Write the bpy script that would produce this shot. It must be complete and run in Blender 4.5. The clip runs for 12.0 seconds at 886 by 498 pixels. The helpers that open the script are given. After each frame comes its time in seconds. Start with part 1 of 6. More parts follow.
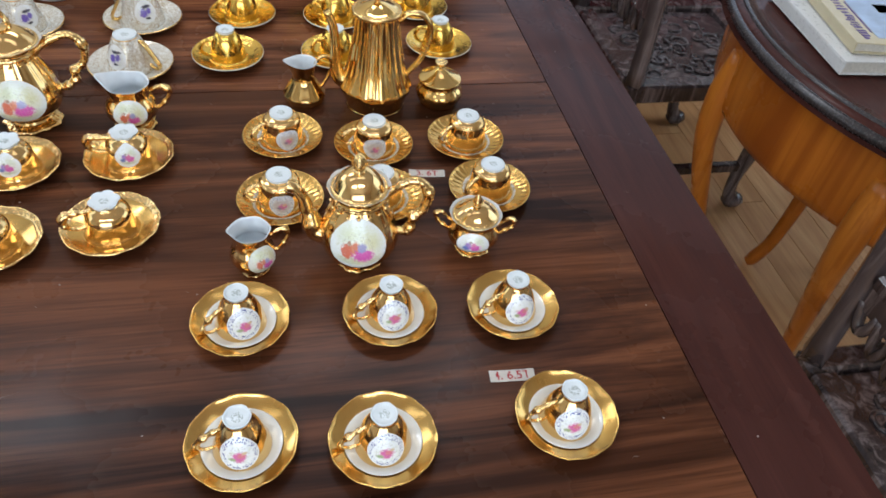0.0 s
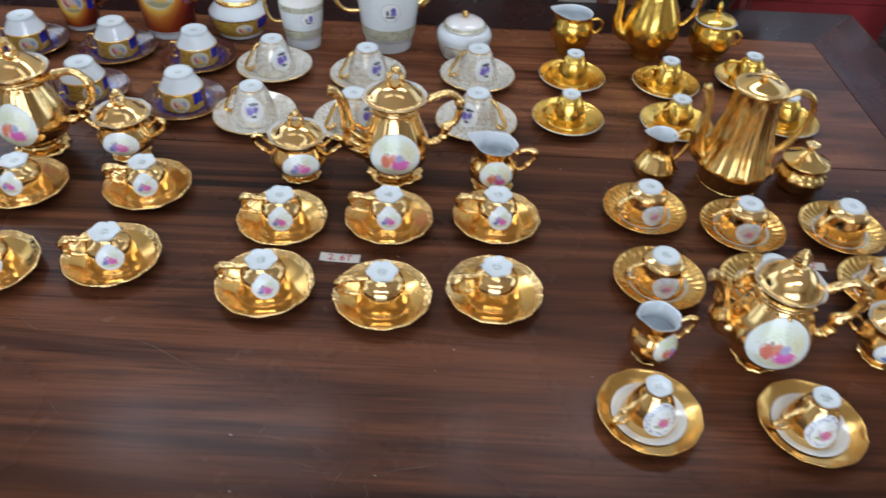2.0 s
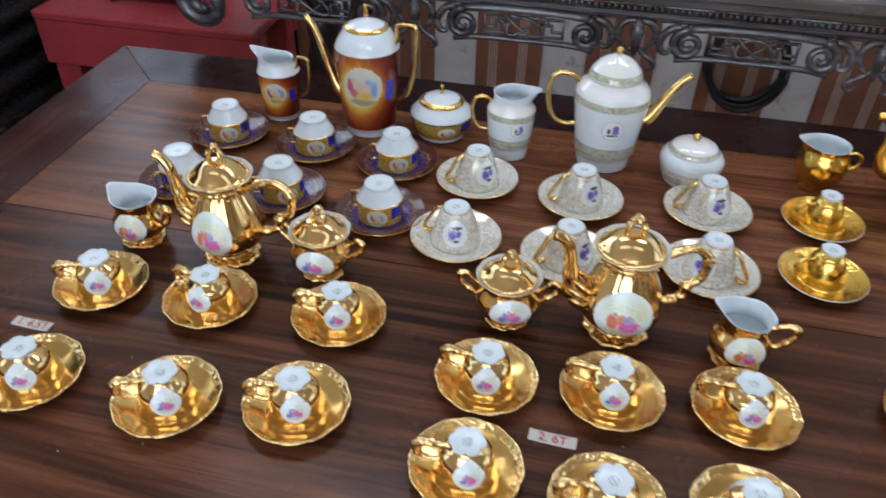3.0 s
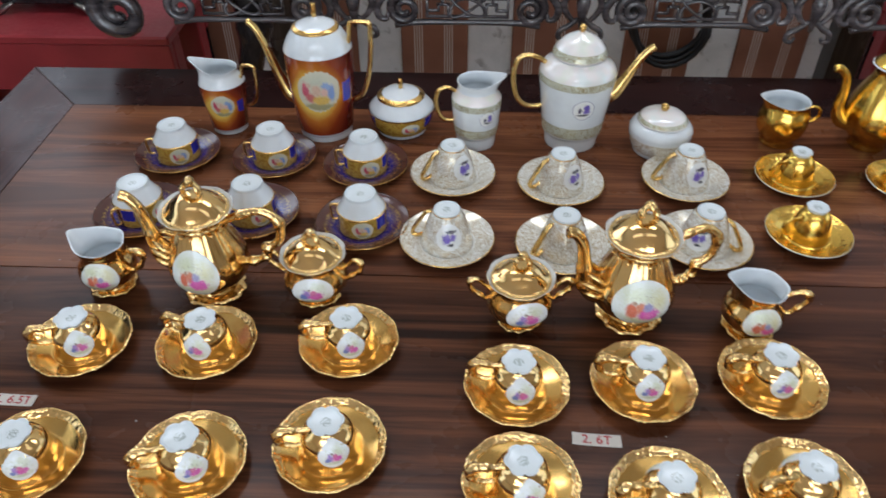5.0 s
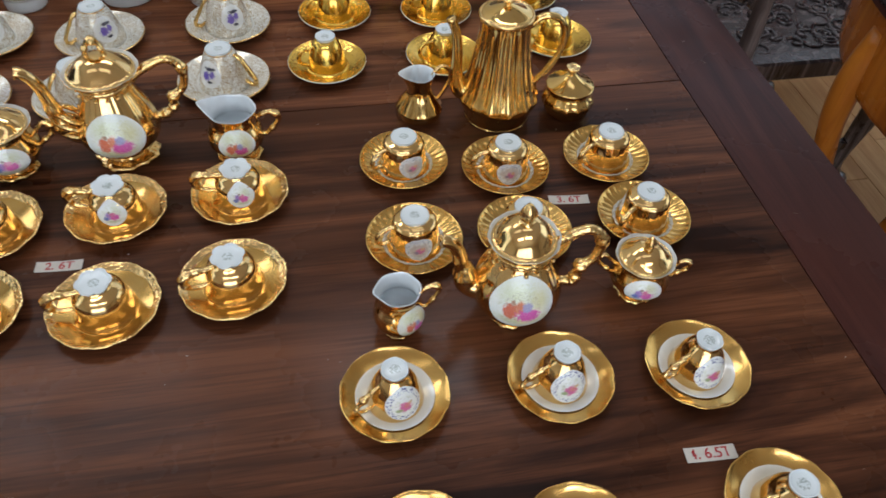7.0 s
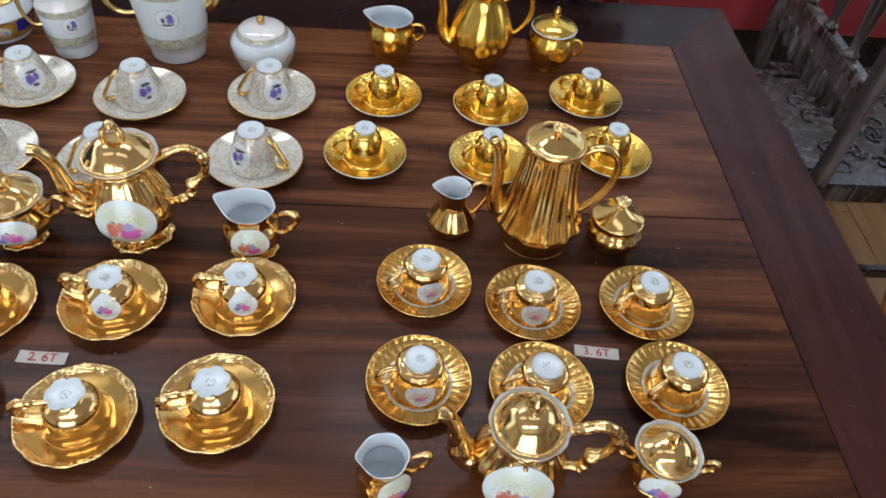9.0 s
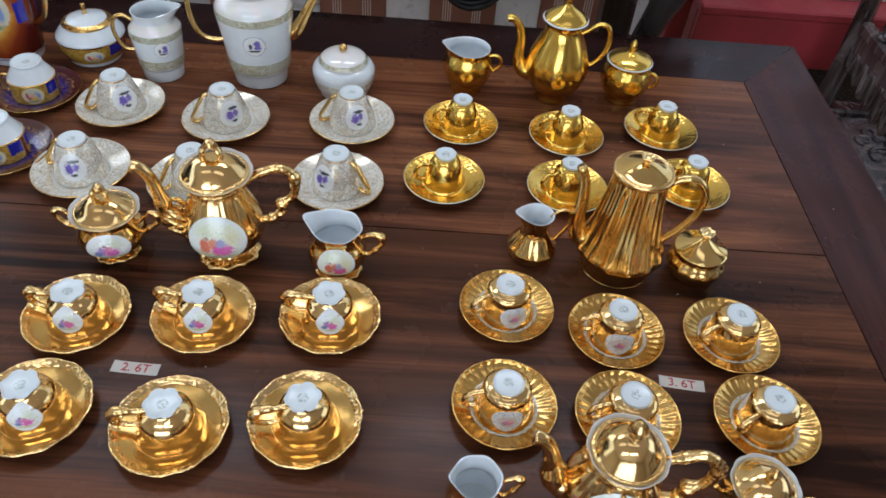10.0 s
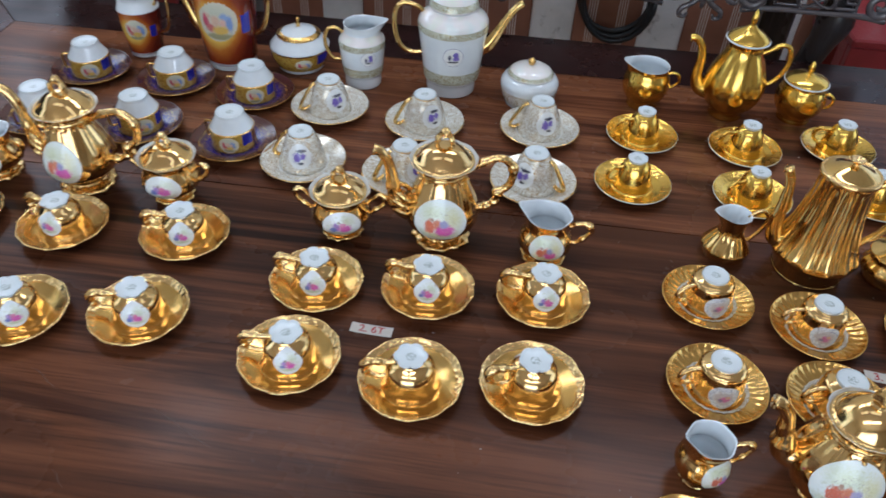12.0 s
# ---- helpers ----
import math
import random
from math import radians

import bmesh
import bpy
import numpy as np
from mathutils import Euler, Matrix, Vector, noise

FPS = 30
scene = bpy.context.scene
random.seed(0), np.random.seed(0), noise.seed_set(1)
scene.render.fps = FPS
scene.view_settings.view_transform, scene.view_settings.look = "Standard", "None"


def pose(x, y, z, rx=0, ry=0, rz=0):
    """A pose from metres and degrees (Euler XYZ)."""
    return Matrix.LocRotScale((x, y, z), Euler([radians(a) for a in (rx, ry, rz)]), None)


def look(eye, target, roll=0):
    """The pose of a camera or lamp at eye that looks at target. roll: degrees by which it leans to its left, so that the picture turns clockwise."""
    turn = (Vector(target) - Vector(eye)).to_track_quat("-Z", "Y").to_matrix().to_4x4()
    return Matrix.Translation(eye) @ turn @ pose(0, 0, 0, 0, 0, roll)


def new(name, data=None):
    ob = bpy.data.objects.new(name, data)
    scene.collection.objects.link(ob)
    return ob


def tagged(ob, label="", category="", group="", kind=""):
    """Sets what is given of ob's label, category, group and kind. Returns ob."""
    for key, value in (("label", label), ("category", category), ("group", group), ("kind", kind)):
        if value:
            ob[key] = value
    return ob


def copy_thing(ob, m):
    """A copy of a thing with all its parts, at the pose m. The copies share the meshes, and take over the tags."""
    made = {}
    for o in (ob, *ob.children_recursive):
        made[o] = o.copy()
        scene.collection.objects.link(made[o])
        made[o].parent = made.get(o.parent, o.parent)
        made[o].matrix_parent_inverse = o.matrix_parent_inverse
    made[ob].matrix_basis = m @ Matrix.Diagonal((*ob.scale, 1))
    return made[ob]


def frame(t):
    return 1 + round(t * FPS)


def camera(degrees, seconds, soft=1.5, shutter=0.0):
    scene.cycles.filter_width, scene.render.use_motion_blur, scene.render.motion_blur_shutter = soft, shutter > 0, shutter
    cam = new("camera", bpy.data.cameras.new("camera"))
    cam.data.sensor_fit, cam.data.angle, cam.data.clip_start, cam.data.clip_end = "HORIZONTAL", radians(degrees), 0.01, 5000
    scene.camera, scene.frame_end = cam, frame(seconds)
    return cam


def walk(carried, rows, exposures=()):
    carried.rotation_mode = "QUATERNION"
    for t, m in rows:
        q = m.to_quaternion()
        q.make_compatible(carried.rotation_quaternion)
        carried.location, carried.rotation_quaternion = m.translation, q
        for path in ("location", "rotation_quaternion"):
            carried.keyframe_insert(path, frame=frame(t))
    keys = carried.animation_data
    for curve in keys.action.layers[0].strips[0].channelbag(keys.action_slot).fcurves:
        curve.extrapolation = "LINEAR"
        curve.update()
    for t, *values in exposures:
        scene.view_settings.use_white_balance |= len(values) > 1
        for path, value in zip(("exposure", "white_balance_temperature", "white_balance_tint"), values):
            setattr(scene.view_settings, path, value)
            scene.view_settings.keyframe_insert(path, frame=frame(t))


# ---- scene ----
cam = camera(61.4, 12.0, 1.6, 0.3)
PATH = [
    (0, (0.007, 0.039, 1.462), (0.383, 1.414, 0.059), 6.7),
    (0.5, (0.008, 0.047, 1.472), (0.309, 1.479, 0.109), 6.6),
    (1, (-0.062, 0.077, 1.457), (0.156, 1.532, 0.102), 5.9),
    (1.5, (-0.183, 0.106, 1.444), (-0.037, 1.56, 0.079), 4.9),
    (2, (-0.319, 0.138, 1.438), (-0.281, 1.624, 0.1), 3.3),
    (2.5, (-0.405, 0.205, 1.434), (-0.493, 1.73, 0.143), 4.1),
    (3, (-0.459, 0.33, 1.434), (-0.77, 1.873, 0.2), 1.4),
    (3.2, (-0.475, 0.36, 1.426), (-0.84, 1.894, 0.196), -0.1),
    (4.8, (-0.598, 0.389, 1.452), (-0.712, 1.915, 0.163), -0.3),
    (5, (-0.584, 0.376, 1.451), (-0.655, 1.896, 0.152), -0.4),
    (5.5, (-0.481, 0.354, 1.445), (-0.456, 1.853, 0.121), -0.8),
    (6, (-0.339, 0.299, 1.452), (-0.216, 1.761, 0.093), -0.8),
    (6.5, (-0.208, 0.234, 1.452), (0.022, 1.639, 0.048), 0.3),
    (6.7, (-0.166, 0.216, 1.446), (0.115, 1.573, 0.003), 1.8),
    (8.3, (-0.046, 0.39, 1.464), (0.205, 1.612, -0.099), 8.5),
    (8.5, (-0.044, 0.393, 1.473), (0.176, 1.651, -0.066), 8.0),
    (9, (-0.056, 0.387, 1.488), (0.097, 1.731, 0.016), 6.6),
    (9.5, (-0.077, 0.38, 1.49), (0.021, 1.774, 0.059), 5.6),
    (10, (-0.12, 0.374, 1.479), (-0.059, 1.786, 0.063), 5.4),
    (10.5, (-0.167, 0.383, 1.467), (-0.137, 1.801, 0.057), 5.1),
    (11, (-0.222, 0.383, 1.458), (-0.228, 1.808, 0.055), 4.7),
    (11.5, (-0.251, 0.341, 1.457), (-0.294, 1.783, 0.071), 4.1),
    (12, (-0.291, 0.254, 1.465), (-0.436, 1.732, 0.126), 2.8),
]
walk(cam, [(t, look(eye, target, roll)) for t, eye, target, roll in PATH], [(0, -0.04, 5900, 11), (1.5, -0.16, 5750, 11), (3, -0.26, 5600, 11), (5, -0.31, 5900, 11), (6.5, -0.45, 6050, 11), (8.5, -0.24, 5800, 11), (10.5, -0.36, 5650, 11), (12, -0.36, 5550, 11)])

# ---- world and light ----
world = bpy.data.worlds.new("world")
scene.world = world
world.use_nodes = True
wn = world.node_tree
sky = wn.nodes.new("ShaderNodeTexSky")
sky.sky_type, sky.sun_disc, sky.sun_elevation, sky.sun_rotation = "NISHITA", False, radians(40), radians(200)
wn.links.new(sky.outputs[0], wn.nodes["Background"].inputs[0])
wn.nodes["Background"].inputs[1].default_value = 0.1


def area(name, m, w, h, watts, colour=(1, 1, 1)):
    data = bpy.data.lights.new(name, "AREA")
    data.shape, data.size, data.size_y, data.energy, data.color = "RECTANGLE", w, h, watts, colour
    ob = new(name, data)
    ob.matrix_world = m
    return ob


# daylight in the shopfront behind the camera and in the window of the side wall
for wx in (-1.85, -0.7, 0.45):
    area("shopfront_daylight", look((wx, -2.93, 1.55), (wx, 0, 1.2)), 1.1, 1.9, 25, (0.88, 0.96, 1.0))
for wx, wy, watts in ((-2.5, 1.5, 18), (1.65, 1.9, 6)):
    area("north_window_daylight", look((wx, 2.55, 1.75), (wx, 0, 1.1)), wy, 1.15, watts, (0.95, 0.98, 1.0))
area("side_window_daylight", look((3.35, 1.5, 1.75), (0, 1.5, 0.9)), 2.2, 1.5, 17, (0.88, 0.96, 1.0))
area("west_window_daylight", look((-3.35, 1.4, 1.75), (0, 1.4, 0.9)), 2.2, 1.5, 17, (0.88, 0.96, 1.0))
# assumed ceiling panels, out of view, added to light the table and back wall
LAMPS = [(-1.2, 0.7), (0.3, 0.7), (-1.2, 2.0), (0.3, 2.0), (-1.2, -0.9), (0.3, -0.9)]
for lx, ly in LAMPS:
    area("ceiling_light_glow", pose(lx, ly, 2.83), 1.15, 0.30, 11.5 if ly > 1 else 1.8 if ly > 0 else 13, (0.95, 0.98, 1.0))

# ---- mesh helpers ----
TAU = math.tau


def mesh(name, verts, faces, mat, uvs=None, smooth=True):
    me = bpy.data.meshes.new(name)
    me.from_pydata([tuple(v) for v in verts], [], faces)
    if uvs is not None:
        layer = me.uv_layers.new(name="uv")
        for loop in me.loops:
            layer.data[loop.index].uv = uvs[loop.vertex_index]
    bm = bmesh.new()
    bm.from_mesh(me)
    bmesh.ops.recalc_face_normals(bm, faces=bm.faces)
    bm.to_mesh(me)
    bm.free()
    me.materials.append(mat)
    if smooth:
        me.polygons.foreach_set("use_smooth", [True] * len(me.polygons))
    return me


class Geo:
    """Gathers vertices, faces and uvs of one mesh."""

    def __init__(self):
        self.v, self.f, self.uv = [], [], []

    def add(self, vs, fs, uv=None):
        n = len(self.v)
        self.v += [tuple(p) for p in vs]
        self.f += [tuple(i + n for i in f) for f in fs]
        self.uv += uv if uv else [(0.0, 0.0)] * len(vs)
        return self

    def moved(self, m):
        self.v = [tuple(m @ Vector(p)) for p in self.v]
        return self


def part(name, g, mat, parent=None, label="", smooth=True):
    ob = new(name, mesh(name, g.v, g.f, mat, g.uv, smooth))
    ob.parent = parent
    return tagged(ob, label) if label else ob


def thing(name, m, label, category, group="", kind=""):
    ob = new(name)
    ob.empty_display_size = 0.02
    ob.matrix_basis = m
    return tagged(ob, label, category, group, kind)


def spline(pts, k=4):
    """Catmull-Rom through tuples of any length."""
    p = [np.array(q, float) for q in pts]
    p = [2 * p[0] - p[1]] + p + [2 * p[-1] - p[-2]]
    out = []
    for i in range(1, len(p) - 2):
        for j in range(k):
            t = j / k
            out.append(0.5 * (2 * p[i] + (p[i + 1] - p[i - 1]) * t + (2 * p[i - 1] - 5 * p[i] + 4 * p[i + 1] - p[i + 2]) * t**2
                              + (3 * p[i] - p[i - 1] - 3 * p[i + 1] + p[i + 2]) * t**3))
    out.append(p[-2])
    return out


def lathe(profile, n=48, k=3, wave=None, bend=None):
    """Turns (r, z) points round z. wave(angle, r, z) scales r; bend(x, y, z) moves points."""
    pr = [(max(0.0, q[0]), q[1]) for q in (spline(profile, k) if k > 1 else profile)]
    g, rows = Geo(), []
    zs = [z for _, z in pr]
    lo, hi = min(zs), max(zs)
    for r, z in pr:
        for i in range(n + 1):
            a = TAU * i / n
            s = r * (wave(a, r, z) if wave else 1)
            x, y, w = s * math.cos(a), s * math.sin(a), z
            if bend:
                x, y, w = bend(x, y, w)
            g.v.append((x, y, w))
            g.uv.append((i / n, (z - lo) / (hi - lo + 1e-9)))
    m = n + 1
    for j in range(len(pr) - 1):
        for i in range(n):
            g.f.append((j * m + i, j * m + i + 1, (j + 1) * m + i + 1, (j + 1) * m + i))
    return g


def tube(path, n=10, k=5, cap=True, flat=1.0):
    """Sweeps a circle along (x, y, z, r) points."""
    pts = spline(path, k) if k > 1 else [np.array(p, float) for p in path]
    g = Geo()
    up = None
    for i, p in enumerate(pts):
        a, b = pts[max(0, i - 1)][:3], pts[min(len(pts) - 1, i + 1)][:3]
        d = Vector(b - a).normalized()
        if up is None:
            up = Vector((0, 1, 0)) if abs(d.y) < 0.9 else Vector((0, 0, 1))
        side = d.cross(up).normalized()
        up = side.cross(d).normalized()
        for j in range(n):
            t = TAU * j / n
            g.v.append(tuple(Vector(p[:3]) + side * (p[3] * math.cos(t)) + up * (p[3] * flat * math.sin(t))))
            g.uv.append((j / n, i / len(pts)))
    for i in range(len(pts) - 1):
        for j in range(n):
            g.f.append((i * n + j, i * n + (j + 1) % n, (i + 1) * n + (j + 1) % n, (i + 1) * n + j))
    if cap:
        g.f.append(tuple(range(n)))
        g.f.append(tuple(range((len(pts) - 1) * n, len(pts) * n)))
    return g


def knotted(path, knots, n=9, k=6, flat=1.0):
    """A tube whose radius swells into (x, z, extra radius, reach) knots."""
    pts = []
    for p in spline(path, k):
        extra = sum(e * math.exp(-((p[0] - x) ** 2 + (p[2] - z) ** 2) / (w * w)) for x, z, e, w in knots)
        pts.append((p[0], p[1], p[2], p[3] + extra))
    return tube(pts, n, 1, True, flat)


def ball(c, r, n=10, squash=(1, 1, 1)):
    g = lathe([(r * math.sin(math.pi * i / 6), -r * math.cos(math.pi * i / 6)) for i in range(7)], n, 1)
    g.v = [(c[0] + x * squash[0], c[1] + y * squash[1], c[2] + z * squash[2]) for x, y, z in g.v]
    return g


def join(*gs):
    out = Geo()
    for g in gs:
        out.add(g.v, g.f, g.uv)
    return out


def box(x0, x1, y0, y1, z0, z1, b=0.003):
    """A box with chamfered edges."""
    b = min(b, (x1 - x0) * 0.3, (y1 - y0) * 0.3, (z1 - z0) * 0.3)
    vs, idx = [], {}
    for sx in (0, 1):
        for sy in (0, 1):
            for sz in (0, 1):
                c = ((x0, x1)[sx], (y0, y1)[sy], (z0, z1)[sz])
                d = (b * (1 - 2 * sx), b * (1 - 2 * sy), b * (1 - 2 * sz))
                for ax in range(3):
                    p = [c[i] + (0 if i == ax else d[i]) for i in range(3)]
                    idx[sx, sy, sz, ax] = len(vs)
                    vs.append(tuple(p))
    fs = []
    for ax in range(3):
        o = [i for i in range(3) if i != ax]
        for s in (0, 1):
            q = []
            for u, w in ((0, 0), (1, 0), (1, 1), (0, 1)):
                k = [0, 0, 0]
                k[ax], k[o[0]], k[o[1]] = s, u, w
                q.append(idx[(*k, ax)])
            fs.append(tuple(q))
        for u in (0, 1):
            for w in (0, 1):
                k0, k1 = [0, 0, 0], [0, 0, 0]
                k0[o[0]], k0[o[1]], k1[o[0]], k1[o[1]] = u, w, u, w
                k1[ax] = 1
                fs.append((idx[(*k0, o[0])], idx[(*k1, o[0])], idx[(*k1, o[1])], idx[(*k0, o[1])]))
    for s in ((a, c, d) for a in (0, 1) for c in (0, 1) for d in (0, 1)):
        fs.append(tuple(idx[(*s, ax)] for ax in range(3)))
    return Geo().add(vs, fs)


def radius_at(profile, z, k=3):
    """Outer radius of a profile at height z."""
    best = 0.0
    pr = spline(profile, k)
    for a, b in zip(pr, pr[1:]):
        if (a[1] - z) * (b[1] - z) <= 0 and abs(a[1] - b[1]) > 1e-9:
            best = max(best, a[0] + (b[0] - a[0]) * (z - a[1]) / (b[1] - a[1]))
    return best


def medallion(profile, angle, z, half_w, half_h, lift=0.0009, heart=False, wave=None):
    """A slightly domed oval shell that lies on a turned body."""
    g, rings, n = Geo(), 5, 28
    a0 = radians(angle)
    r0 = radius_at(profile, z)
    for i in range(rings + 1):
        f = i / rings
        for j in range(n):
            t = TAU * j / n
            u, v = f * math.cos(t), f * math.sin(t)
            if heart:
                v = v * 0.95 + 0.16 * abs(u) - 0.12
            zz = z + v * half_h
            r = radius_at(profile, zz) or r0
            a = a0 + u * half_w / r0
            r = r * (wave(a, r, zz) if wave else 1) + lift * (1.2 - f * f)
            g.v.append((r * math.cos(a), r * math.sin(a), zz))
            g.uv.append((0.5 + 0.5 * f * math.cos(t), 0.5 + 0.5 * f * math.sin(t)))
    for i in range(rings):
        for j in range(n):
            g.f.append((i * n + j, i * n + (j + 1) % n, (i + 1) * n + (j + 1) % n, (i + 1) * n + j))
    return g


# ---- materials ----
def material(name):
    m = bpy.data.materials.new(name)
    m.use_nodes = True
    return m, m.node_tree, m.node_tree.nodes["Principled BSDF"]


def nd(t, kind, **values):
    n = t.nodes.new(kind)
    for key, value in values.items():
        n.inputs[key].default_value = value
    return n


def ramp(t, src, stops):
    n = t.nodes.new("ShaderNodeValToRGB")
    while len(n.color_ramp.elements) < len(stops):
        n.color_ramp.elements.new(0.5)
    for e, (p, c) in zip(n.color_ramp.elements, stops):
        e.position, e.color = p, (*c, 1) if len(c) == 3 else c
    t.links.new(src, n.inputs[0])
    return n.outputs[0]


def mix(t, fac, a, b):
    n = t.nodes.new("ShaderNodeMix")
    n.data_type = "RGBA"
    for sock, v in ((n.inputs[0], fac), (n.inputs[6], a), (n.inputs[7], b)):
        if isinstance(v, (int, float)):
            sock.default_value = v
        elif isinstance(v, tuple):
            sock.default_value = (*v, 1)
        else:
            t.links.new(v, sock)
    return n.outputs[2]


def maths(t, op, a, b=None, c=None):
    n = t.nodes.new("ShaderNodeMath")
    n.operation = op
    for i, v in enumerate((a, b, c)):
        if v is None:
            continue
        if isinstance(v, (int, float)):
            n.inputs[i].default_value = v
        else:
            t.links.new(v, n.inputs[i])
    return n.outputs[0]


def coords(t, scale=(1, 1, 1), which="Object", shift=True):
    c = t.nodes.new("ShaderNodeTexCoord")
    m = t.nodes.new("ShaderNodeMapping")
    m.inputs["Scale"].default_value = scale
    t.links.new(c.outputs[which], m.inputs["Vector"])
    if shift:
        info = t.nodes.new("ShaderNodeObjectInfo")
        comb = t.nodes.new("ShaderNodeCombineXYZ")
        s = maths(t, "MULTIPLY", info.outputs["Random"], 37.0)
        for i in range(3):
            t.links.new(s, comb.inputs[i])
        t.links.new(comb.outputs[0], m.inputs["Location"])
    return m.outputs[0]


def noise_tex(t, vec, scale, detail=4.0, rough=0.55, distort=0.0):
    n = nd(t, "ShaderNodeTexNoise", Scale=scale, Detail=detail, Roughness=rough, Distortion=distort)
    t.links.new(vec, n.inputs["Vector"])
    return n.outputs["Fac"]


def bump(t, bsdf, h, strength=0.2, dist=0.001):
    n = nd(t, "ShaderNodeBump", Strength=strength, Distance=dist)
    t.links.new(h, n.inputs["Height"])
    t.links.new(n.outputs[0], bsdf.inputs["Normal"])


def split(t, which="UV"):
    c = t.nodes.new("ShaderNodeTexCoord")
    s = t.nodes.new("ShaderNodeSeparateXYZ")
    t.links.new(c.outputs[which], s.inputs[0])
    return s.outputs


def gold(name, base=(0.85, 0.60, 0.265), rough=0.12, emboss=0.0, scale=120.0):
    m, t, b = material(name)
    v = coords(t)
    n1 = noise_tex(t, v, 35, 3)
    dark = tuple(c * k for c, k in zip(base, (0.92, 0.86, 0.74)))
    t.links.new(mix(t, ramp(t, n1, [(0.35, (0, 0, 0)), (0.7, (1, 1, 1))]), base, dark), b.inputs["Base Color"])
    b.inputs["Metallic"].default_value = 1.0
    t.links.new(ramp(t, n1, [(0.3, (rough * 0.75,) * 3), (0.75, (rough * 1.5,) * 3)]), b.inputs["Roughness"])
    if emboss:
        vo = nd(t, "ShaderNodeTexVoronoi", Scale=scale)
        t.links.new(v, vo.inputs["Vector"])
        bump(t, b, vo.outputs["Distance"], emboss, 0.002)
    else:
        bump(t, b, noise_tex(t, v, 55, 2), 0.05, 0.002)
    return m


def porcelain(name, base=(0.76, 0.81, 0.84), rough=0.1):
    m, t, b = material(name)
    n = noise_tex(t, coords(t), 60, 4)
    t.links.new(mix(t, ramp(t, n, [(0.4, (0, 0, 0)), (0.8, (1, 1, 1))]), base, tuple(c * 0.92 for c in base)), b.inputs["Base Color"])
    b.inputs["Roughness"].default_value = rough
    b.inputs["Coat Weight"].default_value = 0.5
    b.inputs["Coat Roughness"].default_value = 0.05
    return m


def stamped(name):
    """White porcelain foot with a faint maker's mark in the middle."""
    m, t, b = material(name)
    c = t.nodes.new("ShaderNodeTexCoord")
    s = split(t, "Object")
    r = maths(t, "SQRT", maths(t, "ADD", maths(t, "POWER", s[0], 2.0), maths(t, "POWER", s[1], 2.0)))
    n = noise_tex(t, coords(t), 500, 2)
    mark = maths(t, "MULTIPLY", maths(t, "LESS_THAN", r, 0.0062), maths(t, "GREATER_THAN", n, 0.5))
    t.links.new(mix(t, maths(t, "MULTIPLY", mark, 0.6), (0.72, 0.78, 0.80), (0.20, 0.26, 0.22)), b.inputs["Base Color"])
    b.inputs["Roughness"].default_value = 0.18
    return m


def painted(name, blots, border=(0.75, 0.5, 0.12), ground=(0.82, 0.82, 0.78), dots=None, wobble=0.22):
    """Oval painting: a pale ground, faint foliage and small soft-edged touches (x, y, half width, half height, colour)."""
    m, t, b = material(name)
    s = split(t)
    u, v = maths(t, "SUBTRACT", s[0], 0.5), maths(t, "SUBTRACT", s[1], 0.5)
    r = maths(t, "SQRT", maths(t, "ADD", maths(t, "POWER", u, 2.0), maths(t, "POWER", v, 2.0)))
    vec = coords(t)
    wob = maths(t, "MULTIPLY", maths(t, "SUBTRACT", noise_tex(t, vec, 420, 4), 0.5), wobble * 8)
    n3 = noise_tex(t, vec, 300, 4)
    col = mix(t, maths(t, "MULTIPLY", ramp(t, n3, [(0.5, (0, 0, 0)), (0.7, (0.5,) * 3)]), maths(t, "LESS_THAN", r, 0.38)), ground, (0.55, 0.58, 0.36))
    for cx, cy, sx, sy, c in blots:
        du = maths(t, "POWER", maths(t, "DIVIDE", maths(t, "SUBTRACT", u, cx), sx), 2.0)
        dv = maths(t, "POWER", maths(t, "DIVIDE", maths(t, "SUBTRACT", v, cy), sy), 2.0)
        d = maths(t, "MULTIPLY", maths(t, "ADD", maths(t, "SQRT", maths(t, "ADD", du, dv)), wob), 0.5)
        edge = [(0.10, (0.8,) * 3), (0.80, (0, 0, 0))] if c[1] > 0.5 else [(0.42, (0.95,) * 3), (0.62, (0, 0, 0))]
        col = mix(t, ramp(t, d, edge), col, c)
    fleck = noise_tex(t, vec, 900, 2)
    col = mix(t, maths(t, "MULTIPLY", ramp(t, fleck, [(0.60, (0, 0, 0)), (0.70, (0.35,) * 3)]), maths(t, "LESS_THAN", r, 0.33)), col, ground)
    shade = noise_tex(t, vec, 640, 3)
    col = mix(t, maths(t, "MULTIPLY", ramp(t, shade, [(0.55, (0, 0, 0)), (0.66, (0.45,) * 3)]), maths(t, "LESS_THAN", r, 0.27)), col, (0.22, 0.15, 0.16))
    if dots:
        ring = maths(t, "MULTIPLY", maths(t, "GREATER_THAN", r, 0.34), maths(t, "LESS_THAN", r, 0.47))
        col = mix(t, maths(t, "MULTIPLY", ring, maths(t, "GREATER_THAN", noise_tex(t, vec, 620, 1), 0.57)), col, dots)
    if border:
        col = mix(t, maths(t, "GREATER_THAN", r, 0.477), col, border)
    t.links.new(col, b.inputs["Base Color"])
    b.inputs["Roughness"].default_value = 0.14
    b.inputs["Coat Weight"].default_value = 0.3
    return m


